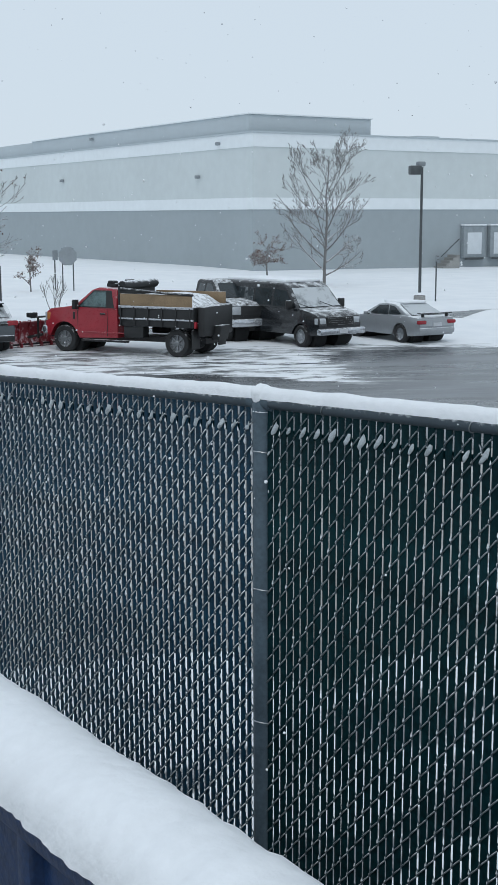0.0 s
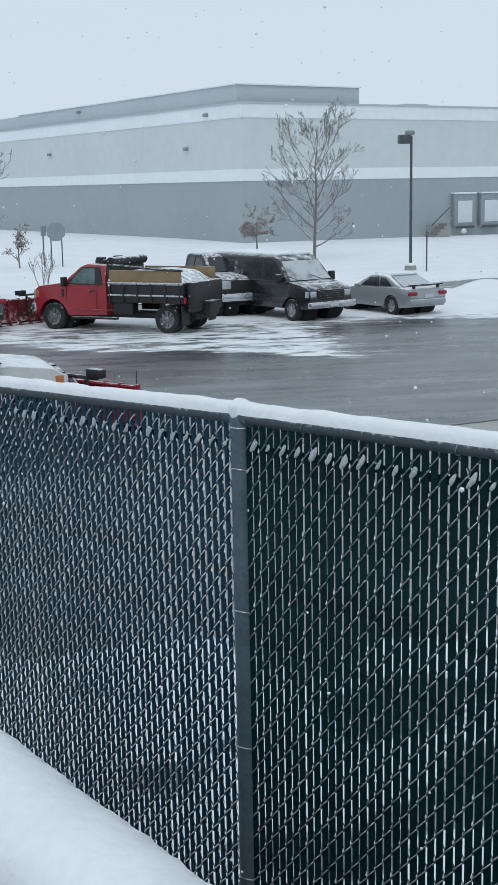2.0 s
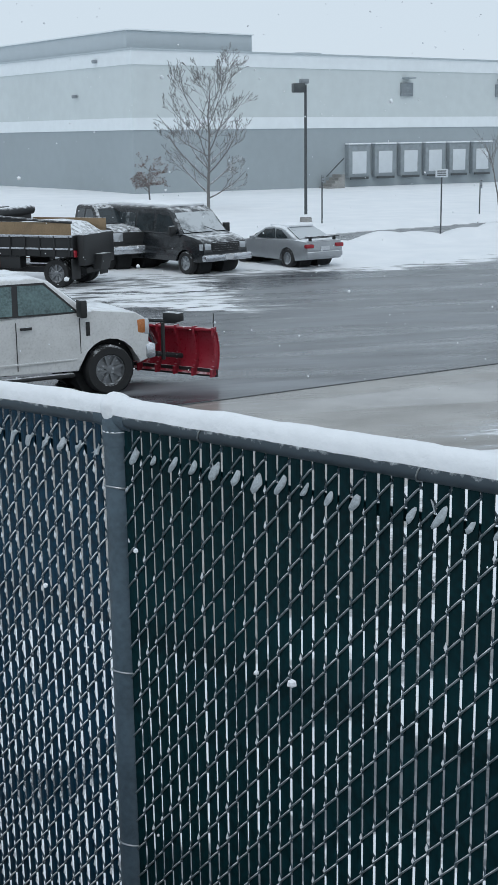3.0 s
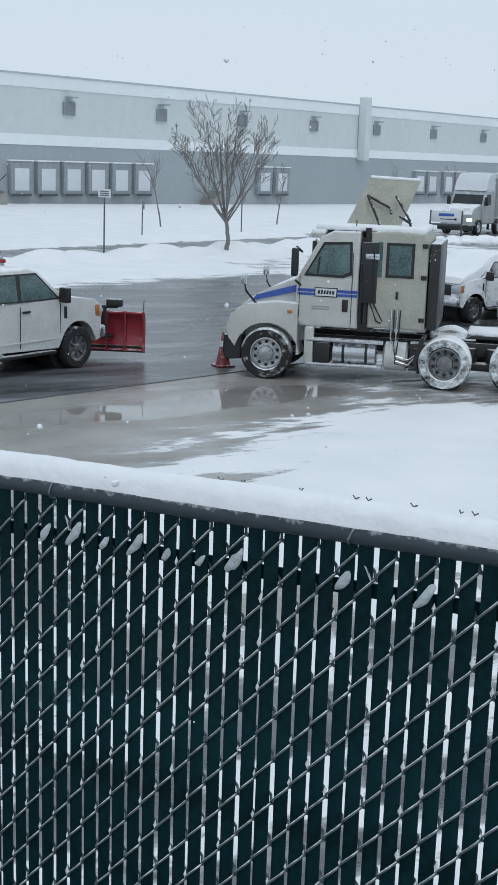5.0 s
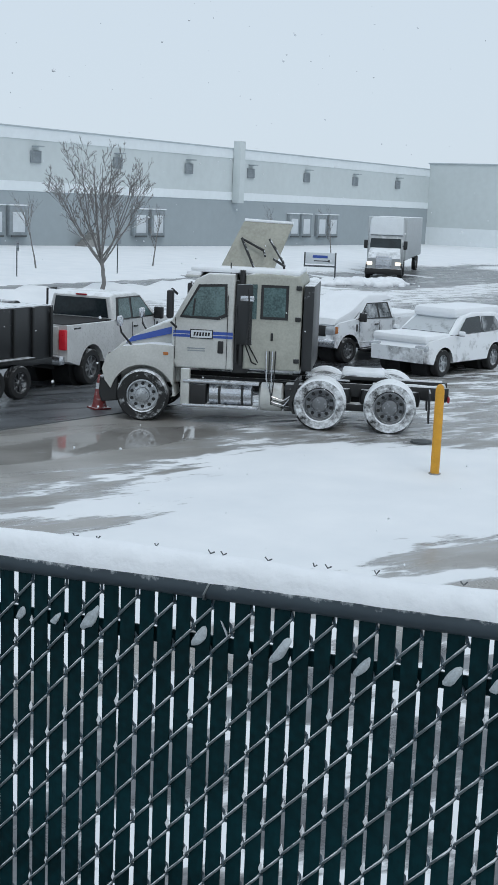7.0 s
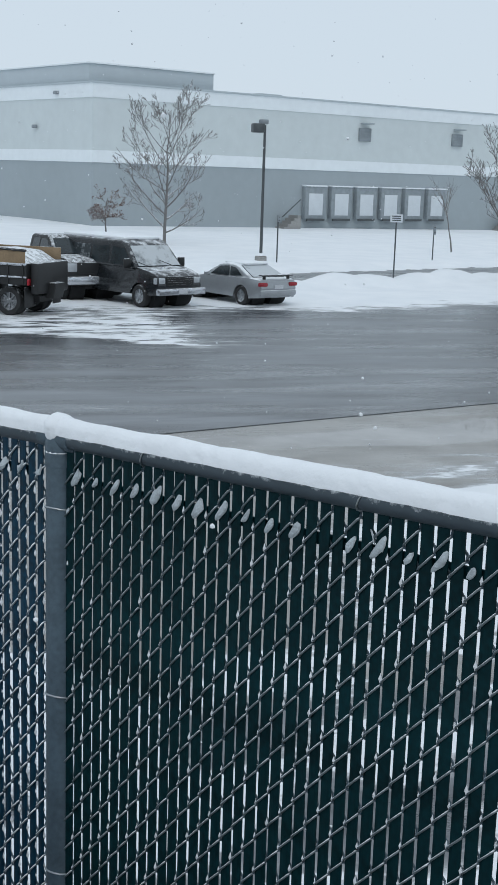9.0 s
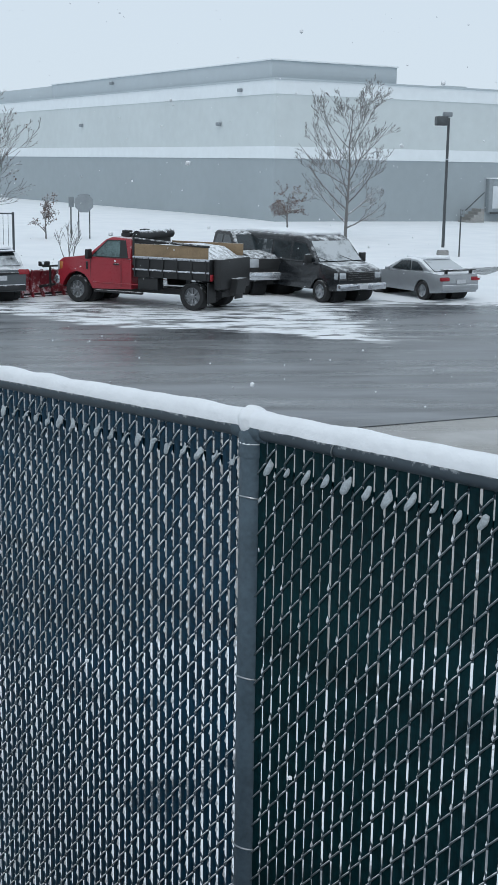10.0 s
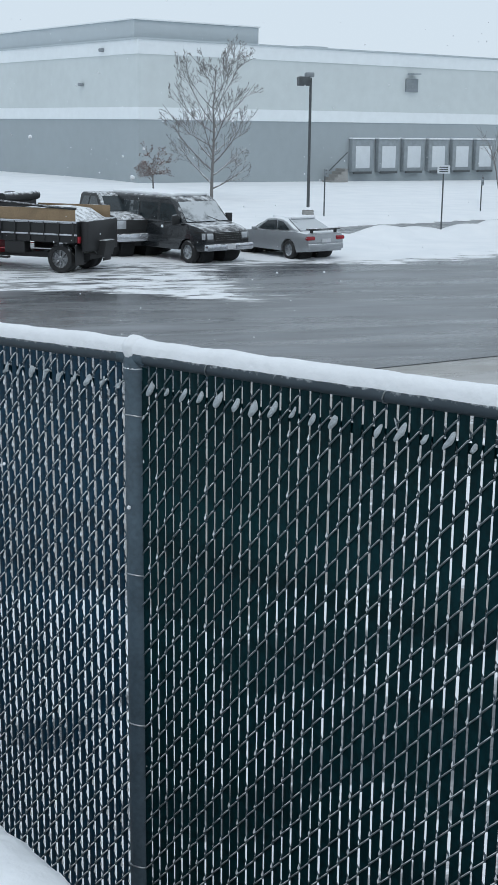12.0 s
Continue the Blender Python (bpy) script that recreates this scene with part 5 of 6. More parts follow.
        for k in range(6):
            x = -1.37 - 0.06 * k
            part("sign_mark", pane([(x, 1.5), (x - 0.01, 1.58), (x - 0.05, 1.58), (x - 0.04, 1.5)], y, 0.02), BLACK, decal)
        for z in (1.16, 1.21):
            part("small_print", pane([(-1.25, z), (-1.25, z + 0.025), (-1.62, z + 0.025), (-1.62, z)], y, 0.004), VENT, rig)
        part("mirror", box((-0.9, s * (w / 2 + 0.22), 2.18), (0.14, 0.2, 0.62), 0.05), BLACK, rig, "tall black door mirror")
        for z in (1.78, 2.5):
            part("mirror_arm", tube([(-1.0, s * (w / 2 - 0.02), z - 0.12), (-0.92, s * (w / 2 + 0.18), z)], 0.025, 6), BLACK, rig)
        part("sleeper_window", pane([(-2.82, 1.98), (-2.82, 2.6), (-3.28, 2.6), (-3.28, 1.98)], y - s * 0.01, 0.014, 2.0, 0.02), GLASS_CAB, rig)
        part("sleeper_window_seal", pane([(-2.76, 1.92), (-2.76, 2.66), (-3.34, 2.66), (-3.34, 1.92)], y - s * 0.01, 0.008, 2.0, 0.02), BLACK, rig)
        part("dark_panel", pane([(-2.43, 1.92), (-2.43, 2.66), (-2.68, 2.66), (-2.68, 1.92)], y - s * 0.01, 0.01, 2.0, 0.02), GLASS_CAB, rig)
        part("hatch_handle", box((-3.02, s * (w / 2), 1.55), (0.05, 0.03, 0.17), 0.012), BLACK, rig)
        for z in (1.05, 1.95, 2.62):
            part("hinge", box((-3.55, s * (w / 2), z), (0.12, 0.04, 0.1), 0.015), BLACK, rig)
        part("grab_rail", tube([(-2.26, s * 1.02, 0.95), (-2.26, s * 1.06, 2.2)], 0.02, 6), BLACK, rig)
        # steps, tank and battery box under the door
        for z in (0.84, 0.36):
            part("step_plate", box((-1.55, s * 1.02, z), (1.5, 0.22, 0.06), 0.015), CHROME, rig, "aluminium step with snow")
        tank = part("fuel_tank", tube([(-1.3, s * 0.86, 0.6), (-1.32, s * 0.86, 0.6), (-2.15, s * 0.86, 0.6), (-2.17, s * 0.86, 0.6)], [0.2, 0.23, 0.23, 0.2], 20), CHROME, rig, "aluminium fuel tank")
        for x in (-1.5, -1.95):
            part("tank_strap", tube([(x, s * 0.86, 0.6), (x - 0.05, s * 0.86, 0.6)], 0.238, 20), BLACK, tank)
        part("battery_box", box((-1.1, s * 0.9, 0.58), (0.32, 0.4, 0.42), 0.03), BLACK, rig)
        part("air_tank", tube([(-2.3, s * 0.84, 0.58), (-2.34, s * 0.84, 0.58), (-2.74, s * 0.84, 0.58), (-2.78, s * 0.84, 0.58)], [0.2, 0.28, 0.28, 0.22], 18), CAB_PAINT, rig)
        part("side_skirt", box((-0.84, s * 1.03, 0.72), (0.18, 0.16, 0.72), 0.03), CAB_PAINT, rig)
        for k in range(3):
            part("deck_step", box((-2.95, s * 0.9, 0.36 + 0.2 * k), (0.3, 0.3, 0.04), 0.01), BLACK, rig)
        part("ladder_rail", tube([(-3.1, s * 1.0, 0.3), (-3.28, s * 1.0, 0.82)], 0.022, 6), CHROME, rig)
        add_wheel(rig, 0, s * 1.0, r, 0.3, RIM, RUBBER_LIP, style="truck")
        for x in (-3.5, -4.86):
            add_wheel(rig, x, s * 0.98, r, 0.28, RIM_GREY, RUBBER_SNOW, style="dual")
            add_wheel(rig, x, s * 0.64, r, 0.28, RIM_DARK, RUBBER_SNOW, style="dual")
            guard = [(x + 0.6 * math.cos(q), 0.51 + 0.6 * math.sin(q)) for q in np.linspace(0.5, 2.5, 9)]
            if x > -4:
                part("mud_guard", hull([(x + 0.52, 0.3), (x + 0.62, 0.5), (x + 0.5, 0.95), (x + 0.42, 1.0), (x + 0.40, 0.95), (x + 0.55, 0.5), (x + 0.47, 0.3)], 0.62, bevel=0.01), BLACK, rig).location.y = s * 0.8
        rail = part("frame_rail", box((-2.6, s * 0.42, 0.74), (6.8, 0.09, 0.26), 0.01), BLACK, rig)
        snow_slab(rig, (-5.2, s * 0.42, 0.885), (1.4, 0.08, 0.05), "rail_snow")
        for x in (-3.95, -4.4, -5.3):
            part("air_spring", tube([(x, s * 0.55, 0.5), (x, s * 0.55, 0.62), (x, s * 0.55, 0.78)], [0.13, 0.15, 0.12], 12), BLACK, rig)
        part("spring_beam", box((-4.2, s * 0.6, 0.42), (2.2, 0.1, 0.14), 0.02), BLACK, rig)
        part("tool_box", box((-2.98, s * 0.86, 0.72), (0.34, 0.36, 0.3), 0.02), BLACK_SNOWY, rig)
        part("wheel_splash_plate", box((-2.85, s * 0.5, 0.6), (0.9, 0.04, 0.5), 0.01), BLACK, rig)
        part("tail_lamp", box((-6.0, s * 0.5, 0.66), (0.05, 0.24, 0.12), 0.02), LAMP_RED, rig)
        part("flap", box((-5.62, s * 0.82, 0.55), (0.03, 0.56, 0.6), 0.008), BLACK, rig, "rubber mud flap")
    part("deck_plate", box((-3.6, 0, 0.92), (0.9, 0.84, 0.04), 0.01), CHROME, rig)
    for x in (0, -3.5, -4.86):
        part("axle", tube([(x, -0.95, 0.51), (x, 0.95, 0.51)], 0.09, 10), BLACK, rig)
    part("cross_member", box((-5.9, 0, 0.72), (0.12, 0.9, 0.26), 0.01), BLACK, rig)
    fifth = part("fifth_wheel", hull([(-3.85, 0.94), (-3.95, 1.02), (-4.75, 1.02), (-4.95, 0.94)], 0.86, bevel=0.03), BLACK, rig, "greasy coupling plate under snow")
    snow_slab(rig, (-4.3, 0, 1.06), (0.85, 0.78, 0.1), "plate_snow")
    # raised panel over the roof
    bm = bmesh.new()
    sheet = [(-1.36, 0.25, 3.05), (-2.42, 0.25, 3.05), (-2.74, -0.15, 3.95), (-1.76, -0.15, 3.98)]
    faces = [[bm.verts.new((x, y + off, z + off * 0.4)) for x, y, z in sheet] for off in (0.0, -0.05)]
    bm.faces.new(faces[0])
    bm.faces.new(faces[1][::-1])
    for k in range(4):
        bm.faces.new((faces[0][k], faces[1][k], faces[1][(k + 1) % 4], faces[0][(k + 1) % 4]))
    panel = part("raised_panel", bm, PANEL, rig, "raised beige roof fairing panel")
    part("panel_edge", tube([(-1.76, -0.15, 3.98), (-2.74, -0.15, 3.95)], 0.03, 8), SNOW, panel)
    for pts in ([(-1.74, 0.1, 3.62), (-2.08, 0.5, 3.0)], [(-1.74, 0.1, 3.62), (-2.2, 0.2, 3.4), (-2.25, 0.4, 3.3)], [(-2.3, 0.1, 3.62), (-2.62, 0.5, 3.2), (-2.7, 0.6, 2.9)], [(-2.42, 0.4, 3.25), (-2.66, 0.55, 3.12)]):
        part("panel_strut", tube(pts, 0.026, 6), BLACK, rig, "dark panel strut")
    # air and power lines behind the cab
    for k in range(3):
        y = 1.04 - 0.05 * k
        pts = [(-2.5 - 0.05 * k, y, 2.55), (-2.55, y + 0.05, 2.0), (-2.48 - 0.06 * k, y + 0.06, 1.35), (-2.62 - 0.12 * k, y + 0.02, 0.98), (-2.9, 0.9 - 0.1 * k, 0.84 - 0.05 * k), (-3.0, 0.5, 0.95)]
        part("air_hose", tube(pts, 0.018, 6), (BLACK, BLACK, CHROME)[k], rig, "coiled air hose")
    for k in range(4):
        # silver hoses that hang in loops under the recess
        pts = [(-2.42 - 0.06 * k, 1.05, 1.5), (-2.44 - 0.05 * k, 1.1, 0.95), (-2.55, 1.12, 0.62 - 0.05 * k), (-2.8, 1.1, 0.55 - 0.05 * k), (-3.0, 1.04, 0.7), (-3.06, 0.95, 0.95)]
        part("loose_hose", tube(pts, 0.014, 6), (CHROME, BLACK)[k % 2], rig, "drooping air line")
    part("recess_panel", box((-2.42, 1.02, 2.0), (0.34, 0.05, 1.3), 0.01), BLACK_SNOWY, rig, "snow-dusted dark panel")
    part("hose_bracket", box((-2.48, 1.02, 2.35), (0.3, 0.08, 0.12), 0.02), CHROME, rig)
    part("exhaust_stack", tube([(-2.36, 0.96, 0.9), (-2.36, 0.96, 2.95)], 0.06, 10), BLACK, rig)
    part("horn_rod", tube([(-2.1, 0.9, 2.86), (-2.1, 0.92, 3.1)], 0.012, 5), BLACK, rig)
    # the cab's parts were drawn on a longer cab: bring them to its true length and height
    cab_parts = ("cab", "windscreen", "sun_visor", "visor_snow", "recess", "sleeper", "rear_fin", "roof_snow", "door_", "window_", "stripe_gap", "sign_", "small_print", "mirror", "dark_panel", "hatch_handle", "hinge", "grab_rail", "air_hose", "recess_panel", "hose_bracket", "exhaust_stack", "horn_rod")
    fit_cab = Matrix.Translation((0.303, 0, 0.38)) @ Matrix.Diagonal((0.931, 1, 0.90, 1))
    for ob in rig.children_recursive:
        if ob.type == "MESH" and ob.name.startswith(cab_parts):
            ob.data.transform(fit_cab)


build_tractor()


# ---- tractor and box trailer that come along the street ----
def build_far_rig():
    cab = tagged(empty("distant_truck", pose(50.0, 65.1, 0, 0, 0, 212)), "white and grey articulated truck with its headlamps on", "truck")
    part("bonnet", hull([(1.0, 0.6), (1.1, 1.3), (0.7, 1.65), (-0.6, 1.9), (-0.6, 0.6)], 2.1, 1.3, 0.12, 0.1), FAR_CAB, cab)
    part("grille", box((1.1, 0, 1.05), (0.08, 1.0, 0.8), 0.04), CHROME, cab)
    for k in range(5):
        part("grille_bar", box((1.15, 0, 0.75 + 0.15 * k), (0.03, 1.0, 0.05)), CHROME, cab)
    part("bumper", box((1.1, 0, 0.5), (0.3, 2.3, 0.36), 0.06), BLACK, cab)
    part("cab", hull([(-0.5, 0.9), (-0.6, 1.85), (-1.1, 2.7), (-2.6, 2.75), (-2.6, 0.7), (-0.6, 0.7)], 2.25, bevel=0.06), FAR_CAB, cab)
    part("windscreen", cross_pane(-0.62, 1.9, 1.0, -1.06, 2.6, 0.95), GLASS, cab)
    part("roof_fairing", hull([(-1.0, 2.72), (-1.2, 3.3), (-1.7, 3.75), (-2.6, 3.8), (-2.6, 2.72)], 2.2, 2.8, 0.06, 0.12), DOOR, cab, "white roof fairing")
    for s in (1, -1):
        part("headlamp", box((1.02, s * 0.88, 0.98), (0.16, 0.34, 0.2), 0.04), HEAD_LIT, cab, "lit headlamp")
        mirror(cab, -0.7, s * 1.1, 2.1, BLACK, (0.12, 0.24, 0.55))
        part("side_window", pane([(-0.85, 1.85), (-1.15, 2.5), (-1.8, 2.5), (-1.8, 1.85)], s * 1.125, 0.01), GLASS, cab)
        for x in (0, -3.4, -4.7):
            add_wheel(cab, x, s * 1.0, 0.51, 0.3, CHROME, RUBBER, style="truck")
    part("frame", box((-3.0, 0, 0.75), (5.2, 0.9, 0.3)), BLACK, cab)
    box_trailer = tagged(empty("box_trailer", pose(53.4, 67.3, 0, 0, 0, 205)), "long pale box trailer behind the articulated truck", "trailer")
    part("cargo_box", box((-6.6, 0, 2.45), (14.6, 2.55, 2.75), 0.04), BOX_WHITE, box_trailer, "pale grey-white cargo box")
    part("cooling_unit", box((0.85, 0, 2.9), (0.5, 1.9, 1.2), 0.08), VENT, box_trailer)
    part("side_rail", box((-6.6, 0, 1.1), (14.5, 2.45, 0.12), 0.02), BLACK, box_trailer)
    for x in (-11.2, -12.5):
        for s in (1, -1):
            add_wheel(box_trailer, x, s * 1.0, 0.5, 0.3, CHROME, RUBBER, style="truck")
    for s in (1, -1):
        part("landing_leg", box((-2.2, s * 0.8, 0.6), (0.14, 0.14, 1.0), 0.02), BLACK, box_trailer)
    return cab, box_trailer


far_cab, far_box = build_far_rig()


# ---- trees ----
def grow(seed, height, spread, stems=1, trunk=0.25, levels=4, first=0.28, up=0.55, kids=(4, 7), thick=0.09, fork=0.0):
    """Limb lines of a bare tree: a list of (points, radii, level)."""
    rng = random.Random(seed)
    out = []

    def limb(start, way, length, radius, level):
        n = 5 if level < 3 else 3
        pts, rad, p, d = [start], [radius], start.copy(), way.normalized()
        for k in range(n):
            d = (d + Vector((rng.uniform(-1, 1), rng.uniform(-1, 1), rng.uniform(-0.3, 0.6) * up)) * 0.16).normalized()
            p = p + d * length / n
            pts.append(p.copy())
            rad.append(max(0.006, radius * (1 - 0.72 * (k + 1) / n)))
        out.append((pts, rad, level))
        if level >= levels:
            return
        for k in range(rng.randint(*kids) + (2 if level == 0 else 0)):
            f = rng.uniform(first if level == 0 else 0.2, 0.98)
            i = min(int(f * n), n - 1)
            q = pts[i].lerp(pts[i + 1], f * n - i)
            a = rng.uniform(0, 2 * math.pi)
            side = Vector((math.cos(a), math.sin(a), 0))
            side = (side - d * side.dot(d)).normalized()
            turn = rng.uniform(0.45, 0.85) * spread
            limb(q, d * (1 - turn * 0.45) + side * turn * 1.35 + Vector((0, 0, up * 0.4)), length * rng.uniform(0.42, 0.66) * (1.12 - 0.45 * f), max(0.008, rad[i] * 0.62), level + 1)

    if fork:
        # a short trunk that parts into many rising stems
        top = Vector((0, 0, height * fork))
        out.append(([Vector((0, 0, -0.1)), top * 0.5, top + Vector((0, 0, 0.15))], [thick, thick * 0.85, thick * 0.6], 0))
        for k in range(stems):
            a = 2 * math.pi * (k + rng.uniform(-0.3, 0.3)) / stems
            lean = rng.uniform(0.12, 0.62) * spread
            way = Vector((math.cos(a) * lean, math.sin(a) * lean, 1))
            limb(top * rng.uniform(0.8, 1.05), way, height * (1 - fork) * rng.uniform(0.85, 1.05), thick * 0.5, 1)
        return out
    for s in range(stems):
        lean = Vector((rng.uniform(-1, 1), rng.uniform(-1, 1), 0)) * (0.25 if stems > 1 else 0.04)
        limb(Vector((lean.x * 0.3, lean.y * 0.3, -0.05)), Vector((lean.x, lean.y, 1)), height * (0.95 if stems == 1 else 0.75) * rng.uniform(0.95, 1.0), thick, 0)
    return out


def grow_even(seed, height, width, trunk, low, arms, rise, thick, droop=0.0):
    """Limb lines of an even tree: a leader of the height, arms from the share low upwards that leave it at the angle rise and bend up, twigs along them."""
    rng = random.Random(seed)
    out = []

    def twig(start, way, length, radius, level):
        n = 5 if level < 3 else 3
        pts, rad, p, d = [start.copy()], [radius], start.copy(), way.normalized()
        for k in range(n):
            d = (d + Vector((rng.uniform(-1, 1), rng.uniform(-1, 1), rng.uniform(-0.4, 0.6))) * 0.09 + Vector((0, 0, 0.10))).normalized()
            p = p + d * length / n
            pts.append(p.copy())
            rad.append(max(0.007, radius * (1 - 0.75 * (k + 1) / n)))
        out.append((pts, rad, level))
        if level >= 4:
            return
        for k in range({1: 7, 2: 4, 3: 3}[level]):
            f = rng.uniform(0.25, 0.97)
            i = min(int(f * n), n - 1)
            q = pts[i].lerp(pts[i + 1], f * n - i)
            along = (pts[i + 1] - pts[i]).normalized()
            a = Vector((rng.gauss(0, 1), rng.gauss(0, 1), rng.gauss(0, 0.6)))
            side = (a - along * a.dot(along)).normalized()
            twig(q, along * 0.8 + side * rng.uniform(0.45, 0.8), length * rng.uniform(0.34, 0.54) * (1.15 - 0.5 * f), max(0.009, rad[i] * 0.55), level + 1)

    top = trunk * height
    lead, wide, p = [Vector((0, 0, -0.1))], [thick], Vector((0, 0, 0))
    for k in range(1, 9):
        p = Vector((p.x + rng.uniform(-1, 1) * 0.012 * height, p.y + rng.uniform(-1, 1) * 0.012 * height, top * k / 8))
        lead.append(p.copy())
        wide.append(max(0.012, thick * (1 - 0.85 * k / 8)) if trunk > 0.6 else thick * (1 - 0.35 * k / 8))
    out.append((lead, wide, 0))
    for k in range(arms):
        f = low + (0.97 - low) * (k + rng.uniform(0, 0.8)) / arms if trunk > 0.6 else rng.uniform(0.72, 1.0)
        i = min(int(f * 8), 7)
        q = lead[i].lerp(lead[i + 1], f * 8 - i)
        a = 2.4 * k + rng.uniform(-0.4, 0.4)
        tilt = radians(rise + rng.uniform(-9, 9) - (droop * (1 - f) if trunk > 0.6 else 0))
        if trunk > 0.6:
            reach = width / 2 * (0.42 + 0.72 * math.sin(math.pi * (0.12 + 0.88 * f))) * rng.uniform(0.85, 1.15) / math.cos(tilt)
        else:
            tilt = radians(90 - (90 - rise) * math.sqrt((k + 0.5) / arms) + rng.uniform(-4, 4))
            reach = (height - top) * rng.uniform(0.88, 1.02) * (1.0 if tilt > 1.0 else 0.9)
        twig(q, Vector((math.cos(a) * math.cos(tilt), math.sin(a) * math.cos(tilt), math.sin(tilt))), reach, wide[i] * 0.55, 1)
    return out


def build_tree(name, at, height, spread, seed, label, stems=1, levels=3, first=0.25, kids=(4, 6), thick=0.1, up=0.55, leaves=0, z0=0.1, category="tree", fork=0.0, even=None):
    tree = tagged(empty(name, pose(at[0], at[1], z0)), label, category)
    limbs = grow_even(seed, height, *even) if even else grow(seed, height, spread, stems, levels=levels, first=first, kids=kids, thick=thick, up=up, fork=fork)
    bm = bmesh.new()
    for pts, rad, level in limbs:
        if level == 0:
            add_tube(bm, pts, rad, 9)
    part("trunk", bm, BARK, tree)
    for lev, nm, sides in ((1, "limb_work", 6), (2, "branch_work", 4)):
        bm = bmesh.new()
        for pts, rad, level in limbs:
            if level == lev:
                add_tube(bm, pts, rad, sides, False)
        part(nm, bm, BARK, tree)["kind"] = "stuff"
    verts, faces = [], []
    rng = random.Random(seed + 1)
    for pts, rad, level in limbs:
        if level >= 3:
            tube_arrays(verts, faces, [tuple(p) for p in pts], 0.0085, 3)
    if verts:
        me = bpy.data.meshes.new("fine_crown")
        me.from_pydata(verts, [], faces)
        me.materials.append(BARK)
        ob = tagged(new("fine_crown", me), kind="stuff")
        ob.parent = tree
    if leaves:
        verts, faces = [], []
        ends = [p for pts, _, level in limbs if level >= 2 for p in pts[1:]]
        for k in range(leaves):
            c = rng.choice(ends) + Vector((rng.gauss(0, 0.05), rng.gauss(0, 0.05), rng.gauss(0, 0.05)))
            a = Vector((rng.gauss(0, 1), rng.gauss(0, 1), rng.gauss(0, 1))).normalized() * rng.uniform(0.03, 0.06)
            b = a.orthogonal().normalized() * rng.uniform(0.02, 0.04)
            i = len(verts)
            verts.extend([tuple(c - a), tuple(c + b), tuple(c + a), tuple(c - b)])
            faces.append((i, i + 1, i + 2, i + 3))
        me = bpy.data.meshes.new("dry_foliage")
        me.from_pydata(verts, [], faces)
        me.materials.append(LEAF)
        ob = tagged(new("dry_foliage", me), "clinging brown leaves", kind="stuff")
        ob.parent = tree
    return tree


build_tree("street_tree", (13.5, 68.3), 7.3, 1.0, 10, "tall bare tree with snow-dusted branches", even=(5.3, 0.94, 0.12, 24, 44, 0.10, 30), leaves=60)
build_tree("round_tree", (26.4, 52.2), 6.1, 1.0, 11, "bare round-headed tree with many fine upright twigs", even=(4.6, 0.27, 0.8, 15, 42, 0.11))
build_tree("corner_tree", (-6.0, 46.2), 6.6, 1.0, 23, "bare many-stemmed tree with frosted twigs", even=(5.0, 0.12, 0.8, 22, 34, 0.11), leaves=500)
build_tree("young_oak", (10.9, 72.0), 2.7, 1.7, 31, "small young oak with clinging brown leaves", levels=2, first=0.25, kids=(7, 9), thick=0.06, leaves=1700, z0=0.3)
build_tree("young_oak", (-2.3, 64.5), 2.1, 1.0, 32, "small young oak with clinging brown leaves", levels=2, first=0.35, kids=(5, 7), thick=0.05, leaves=600, z0=0.2)
for k, (x, y, h) in enumerate(((30.1, 68.0, 3.6), (39.4, 71.1, 3.4), (53.0, 78.0, 3.6), (66.0, 88.0, 3.4))):
    build_tree("sapling", (x, y), h, 0.6, 40 + k, "thin bare sapling in the snow field", levels=2, first=0.35, kids=(4, 6), thick=0.05, z0=0.3)
build_tree("shrub", (-0.9, 52.0), 1.9, 0.35, 61, "upright bare shrub poking from the snow", stems=4, levels=2, first=0.3, kids=(2, 4), thick=0.025, category="shrub", z0=0.1)


# ---- lamp, signs, cone, bollard, far railing ----
def build_street_lamp(x, y):
    lamp = tagged(empty("street_lamp", pose(x, y, 0.16)), "dark parking lot lamp with a square head on concrete base", "street lamp")
    part("base", tube([(0, 0, -0.1), (0, 0, 0.26), (0, 0, 0.32)], [0.3, 0.28, 0.2], 16), CONC, lamp)
    part("base_snow", tube([(0, 0, 0.3), (0, 0, 0.36), (0, 0, 0.42)], [0.27, 0.22, 0.1], 14), SNOW, lamp)
    part("pole", tube([(0, 0, 0.2), (0, 0, 6.35)], [0.075, 0.06], 10), STEEL, lamp)
    part("head", box((-0.34, 0, 6.2), (0.55, 0.5, 0.42), 0.05), STEEL, lamp, "square lamp head")
    part("second_head", box((0.0, 0.25, 6.5), (0.4, 0.4, 0.22), 0.05), VENT, lamp)


build_street_lamp(16.4, 59.2)


